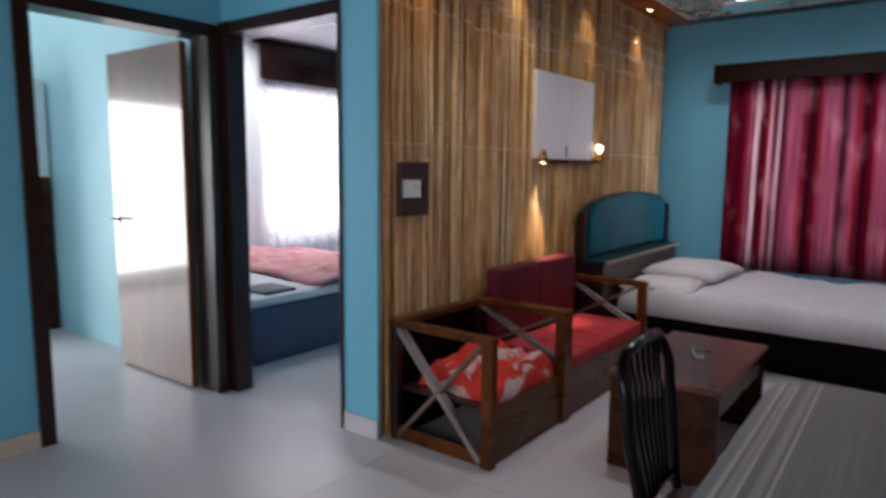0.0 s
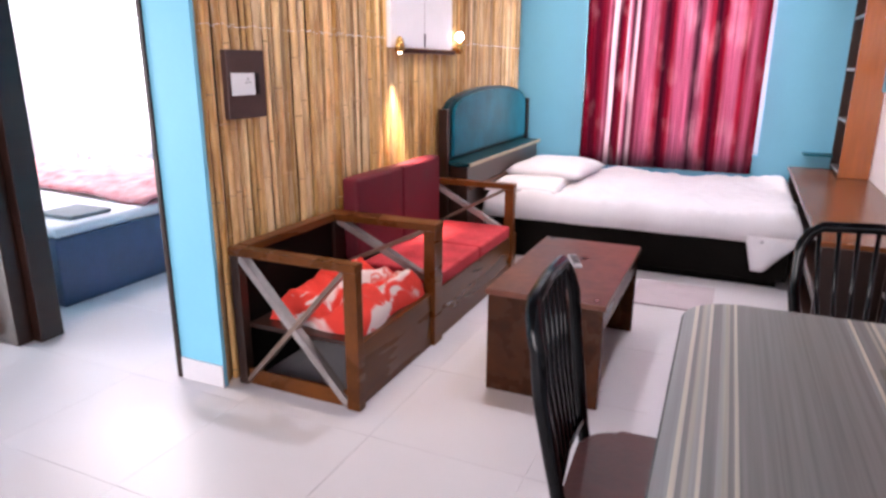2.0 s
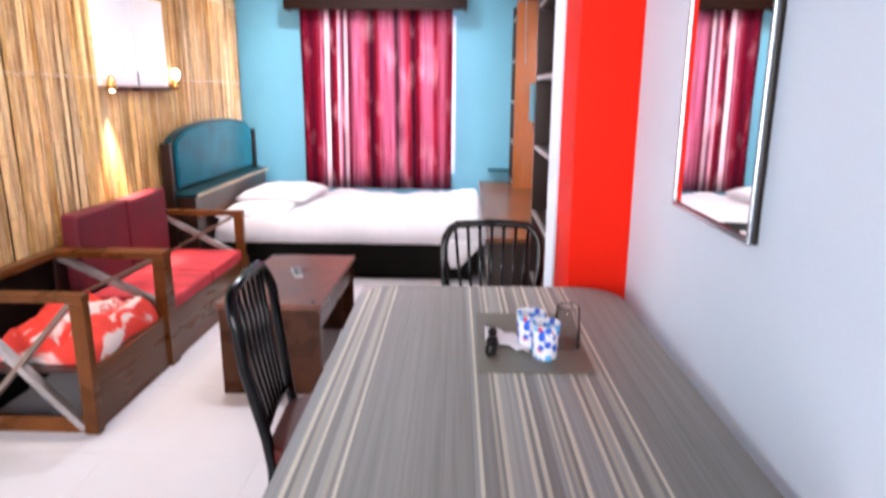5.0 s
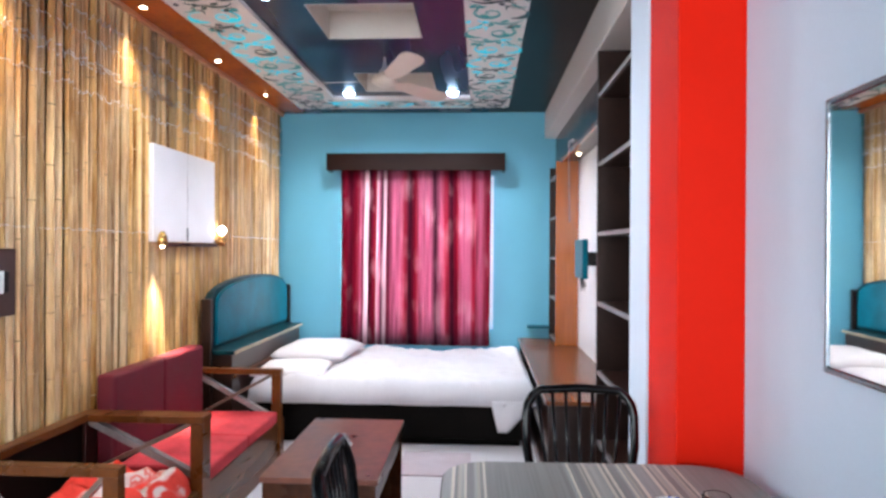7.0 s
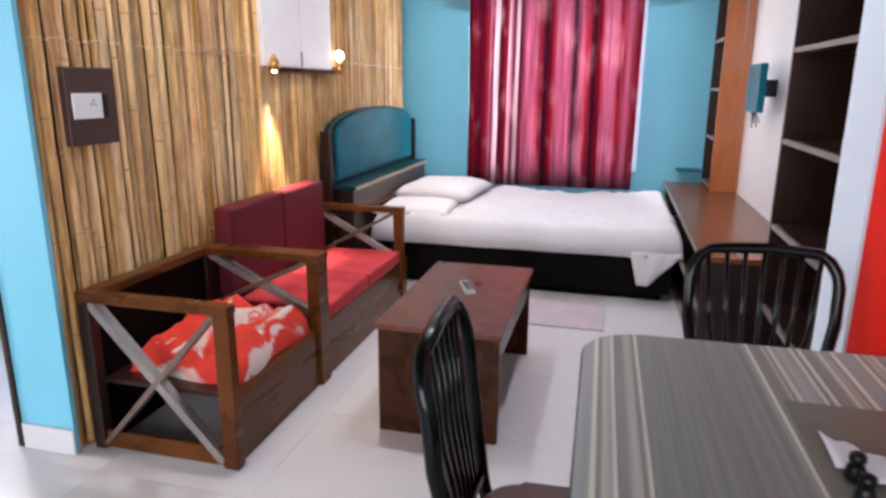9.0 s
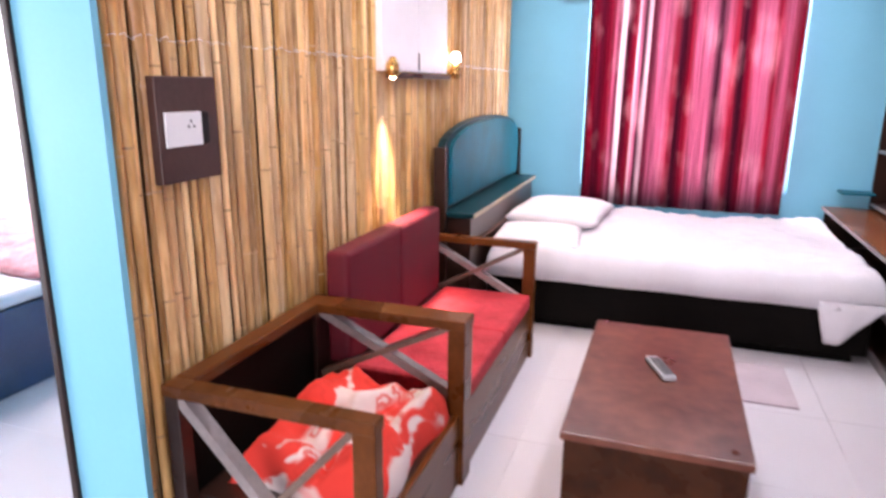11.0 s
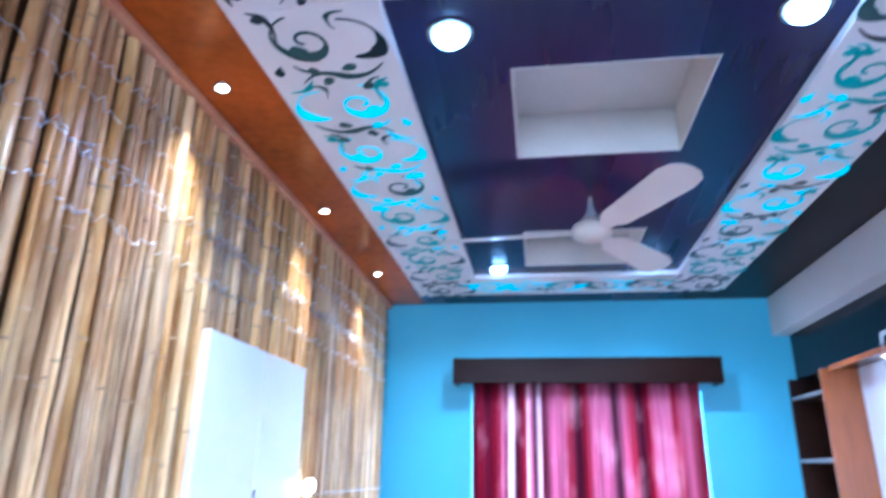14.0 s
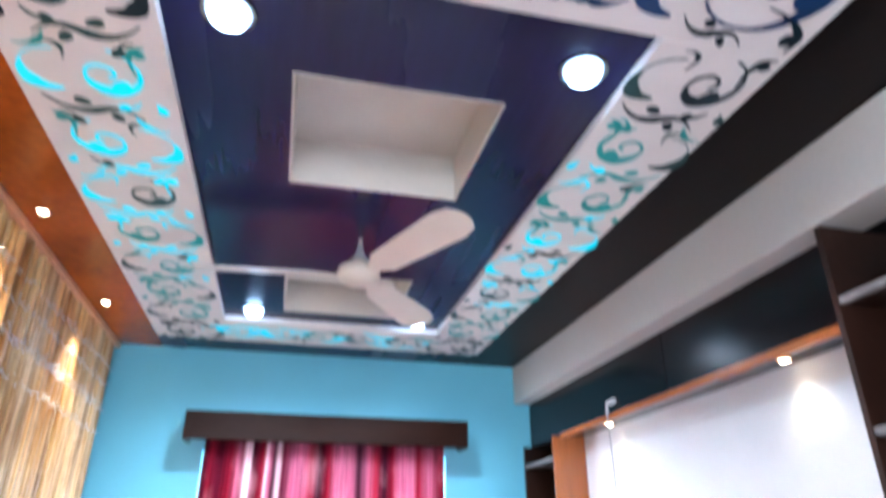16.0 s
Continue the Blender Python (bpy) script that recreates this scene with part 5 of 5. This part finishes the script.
tb = thing("tube_lamp", (-4.9, 4.0, 2.66), "slim white fluorescent tube lamp on the bedroom ceiling", "ceiling light")
part("holder", box(-0.58, 0.58, -0.025, 0.025, -0.012, 0.02, bevel=0.003), "white_plastic", tb)
part("tube", tube(bmesh.new(), [(-0.55, 0, -0.027), (0.55, 0, -0.027)], 0.013), "lamp_white", tb)

# ---- tray, cups and glass on the dining table ----
tagged(part("place_mat", box(0.028, 0.306, 1.37, 1.79, 0.7502, 0.7545, bevel=0.001), "tray"), "grey-green woven place mat on the striped table", "place mat")
for x, y, lab in ((0.195, 1.462, "white paper cup printed with blue and red dots"), (0.165, 1.535, "white paper cup with blue dots standing behind another")):
    c = thing("cup", (x, y, 0.7547), lab, "cup", "cups on the place mat")
    part("body", lathe(bmesh.new(), [(0.027, 0), (0.030, 0.004), (0.037, 0.088), (0.039, 0.091), (0.036, 0.093), (0.034, 0.086), (0.027, 0.010)], 28), "cup", c)
g = thing("water_glass", (0.262, 1.545, 0.7547), "clear water glass standing upside down on the place mat", "glass")
part("body", lathe(bmesh.new(), [(0.036, 0), (0.037, 0.001), (0.030, 0.105), (0.028, 0.108), (0.0279, 0.1045), (0.0345, 0.0015)], 28), "clear_glass", g)
for x, y in ((0.062, 1.475), (0.068, 1.535)):
    s = thing("shaker", (x, y, 0.7547), "small black and white salt shaker on the place mat", "shaker", "shakers on the place mat")
    part("body", lathe(bmesh.new(), [(0.012, 0), (0.016, 0.006), (0.013, 0.022), (0.009, 0.030)], 16), "black", s)
    part("cap", lathe(bmesh.new(), [(0.009, 0.0302), (0.0125, 0.034), (0.011, 0.043), (0.004, 0.047)], 16), "black", s)
bm = bmesh.new()
gv = {}
for i in range(11):
    for j in range(5):
        gv[i, j] = bm.verts.new((0.05 + 0.11 * i / 10, 1.56 - 0.09 * i / 10 + 0.10 * j / 4, 0.7565 + 0.010 * abs(math.sin(i * 0.9 + j * 0.4))))
for i in range(10):
    for j in range(4):
        bm.faces.new((gv[i, j], gv[i + 1, j], gv[i + 1, j + 1], gv[i, j + 1])).smooth = True
nk = tagged(part("napkin", bm, "sheet"), "crumpled white paper napkin on the place mat", "napkin")
nk.modifiers.new("thickness", "SOLIDIFY").thickness = 0.0012

# ---- shiny wires added for the rows of glints on the bamboo, television cable ----
rnd = random.Random(21)
for z in (1.47, 2.14, 2.27, 2.29, 2.41, 2.51):
    pts, y, wave = [], 2.32, 0.35 if z < 2 else 1.0
    while y < WY - 0.04:
        pts.append((BX - 0.014, y, z + wave * rnd.uniform(-0.016, 0.016)))
        pts.append((BX + rnd.uniform(-0.004, 0.005), y + 0.010, z + wave * rnd.uniform(-0.024, 0.024)))
        y += rnd.uniform(0.018, 0.042)
    part("binding_wire", tube(bmesh.new(), pts, 0.0012 + 0.0006 * (z > 2), n=4), "wire", wb, "thin shiny wire added for a row of glints")
part("cable", tube(bmesh.new(), [(0.589, 4.86, 1.18), (0.590, 4.84, 1.05), (0.588, 4.88, 0.9), (0.590, 4.83, 0.75), (0.592, 4.86, 0.56)], 0.004, n=6), "cable", sp, "thin grey cable")
sn = thing("hanging_bracket", (0.455, 5.10, 2.215), "small white plastic bracket on the dark header with hanging cord", "bracket")
part("plate", box(-0.012, 0.003, -0.035, 0.035, -0.008, 0.012, bevel=0.002), "white_plastic", sn)
part("stem", tube(bmesh.new(), [(-0.012, 0, 0), (-0.030, 0, -0.004), (-0.034, 0, -0.055)], 0.006), "white_plastic", sn)
part("cord", tube(bmesh.new(), [(-0.034, 0, -0.055), (-0.030, -0.004, -0.35), (-0.022, 0.006, -0.62)], 0.003, n=6), "cable", sn, "thin pale cord")
for k, (dy, dz) in enumerate(((-0.10, -0.06), (-0.03, -0.09), (0.05, -0.07), (0.11, -0.10))):
    part("plug_lead", tube(bmesh.new(), [(-0.07, dy * 0.6, -0.139), (-0.06, dy * 0.8, -0.16), (-0.05, dy, -0.139 + dz)], 0.004, n=6), "black", sp, "short dangling black lead")
sh = thing("wall_shelf", (0, 0, 0), "thin glass shelf on the blue wall beside the bed", "shelf")
part("board", box(0.20, 0.40, 6.12, WY - 0.001, 0.66, 0.672, bevel=0.002), "teal", sh)

# ---- bamboo poles ----
def pole_mesh(seed):
    rnd = random.Random(seed)
    r, h = rnd.choice((0.010, 0.0125, 0.014, 0.016, 0.018, 0.022)), CZ - 0.006
    bm, n = bmesh.new(), 7
    zs, z = [], rnd.uniform(-0.2, 0.1)
    while z < h:
        zs += [(z - 0.02, 1.0), (z - 0.003, 1.07), (z + 0.003, 1.09), (z + 0.018, 1.0)]
        z += rnd.uniform(0.24, 0.50)
    zs = [(0.0, 1.0)] + [(a, b) for a, b in zs if 0.02 < a < h - 0.02] + [(h, 1.0)]
    rows = []
    ax, ph = rnd.uniform(0.001, 0.006), rnd.uniform(0, 6)
    tp = rnd.uniform(-0.12, 0.12)
    for z, k in zs:
        off = ax * math.sin(z * 2.2 + ph) + 0.0022 * math.sin(z * 9 + 2 * ph)
        rr = r * k * (1 + tp * (z / h - 0.5))
        rows.append([bm.verts.new((rr * math.sin(math.pi * i / n) * 1.0, off - rr * math.cos(math.pi * i / n), z)) for i in range(n + 1)])
    for (a, b), (za, zb) in zip(zip(rows, rows[1:]), zip(zs, zs[1:])):
        for i in range(n):
            f = bm.faces.new((a[i], a[i + 1], b[i + 1], b[i]))
            f.smooth, f.material_index = True, int(zb[0] - za[0] < 0.0065)
    me = bpy.data.meshes.new("bamboo_pole")
    bm.to_mesh(me)
    bm.free()
    me.materials.append(M["bamboo"])
    me.materials.append(M["bamboo_node"])
    return me, r


poles = [pole_mesh(100 + k) for k in range(24)]
rnd = random.Random(9)
y, last = 2.30, -1
while y < WY - 0.05:
    k = rnd.randrange(24)
    me, r = poles[k]
    ob = new("bamboo_pole", me)
    ob.parent = wb
    ob.matrix_basis = pose(BX - 0.024 + rnd.uniform(-0.006, 0.006), y + r, 0.003, rnd.uniform(-0.4, 0.4), 0, 0)
    y += 2 * r + rnd.choice((-0.002, 0.0, 0.001, 0.005))

# ---- floor tiles ----
tile = bpy.data.meshes.new("floor_tile")
bm = box(-0.2993, 0.2993, -0.2993, 0.2993, -0.006, 0, bevel=0.0005, seg=1)
bm.to_mesh(tile)
bm.free()
tile.materials.append(M["floor"])
fl = bpy.data.objects["floor"]
for i in range(-12, 3):
    for j in range(-5, 11):
        ob = new("floor_tile", tile)
        ob.parent = fl
        ob.matrix_basis = pose(0.1 + i * 0.6, 0.1 + j * 0.6, 0)
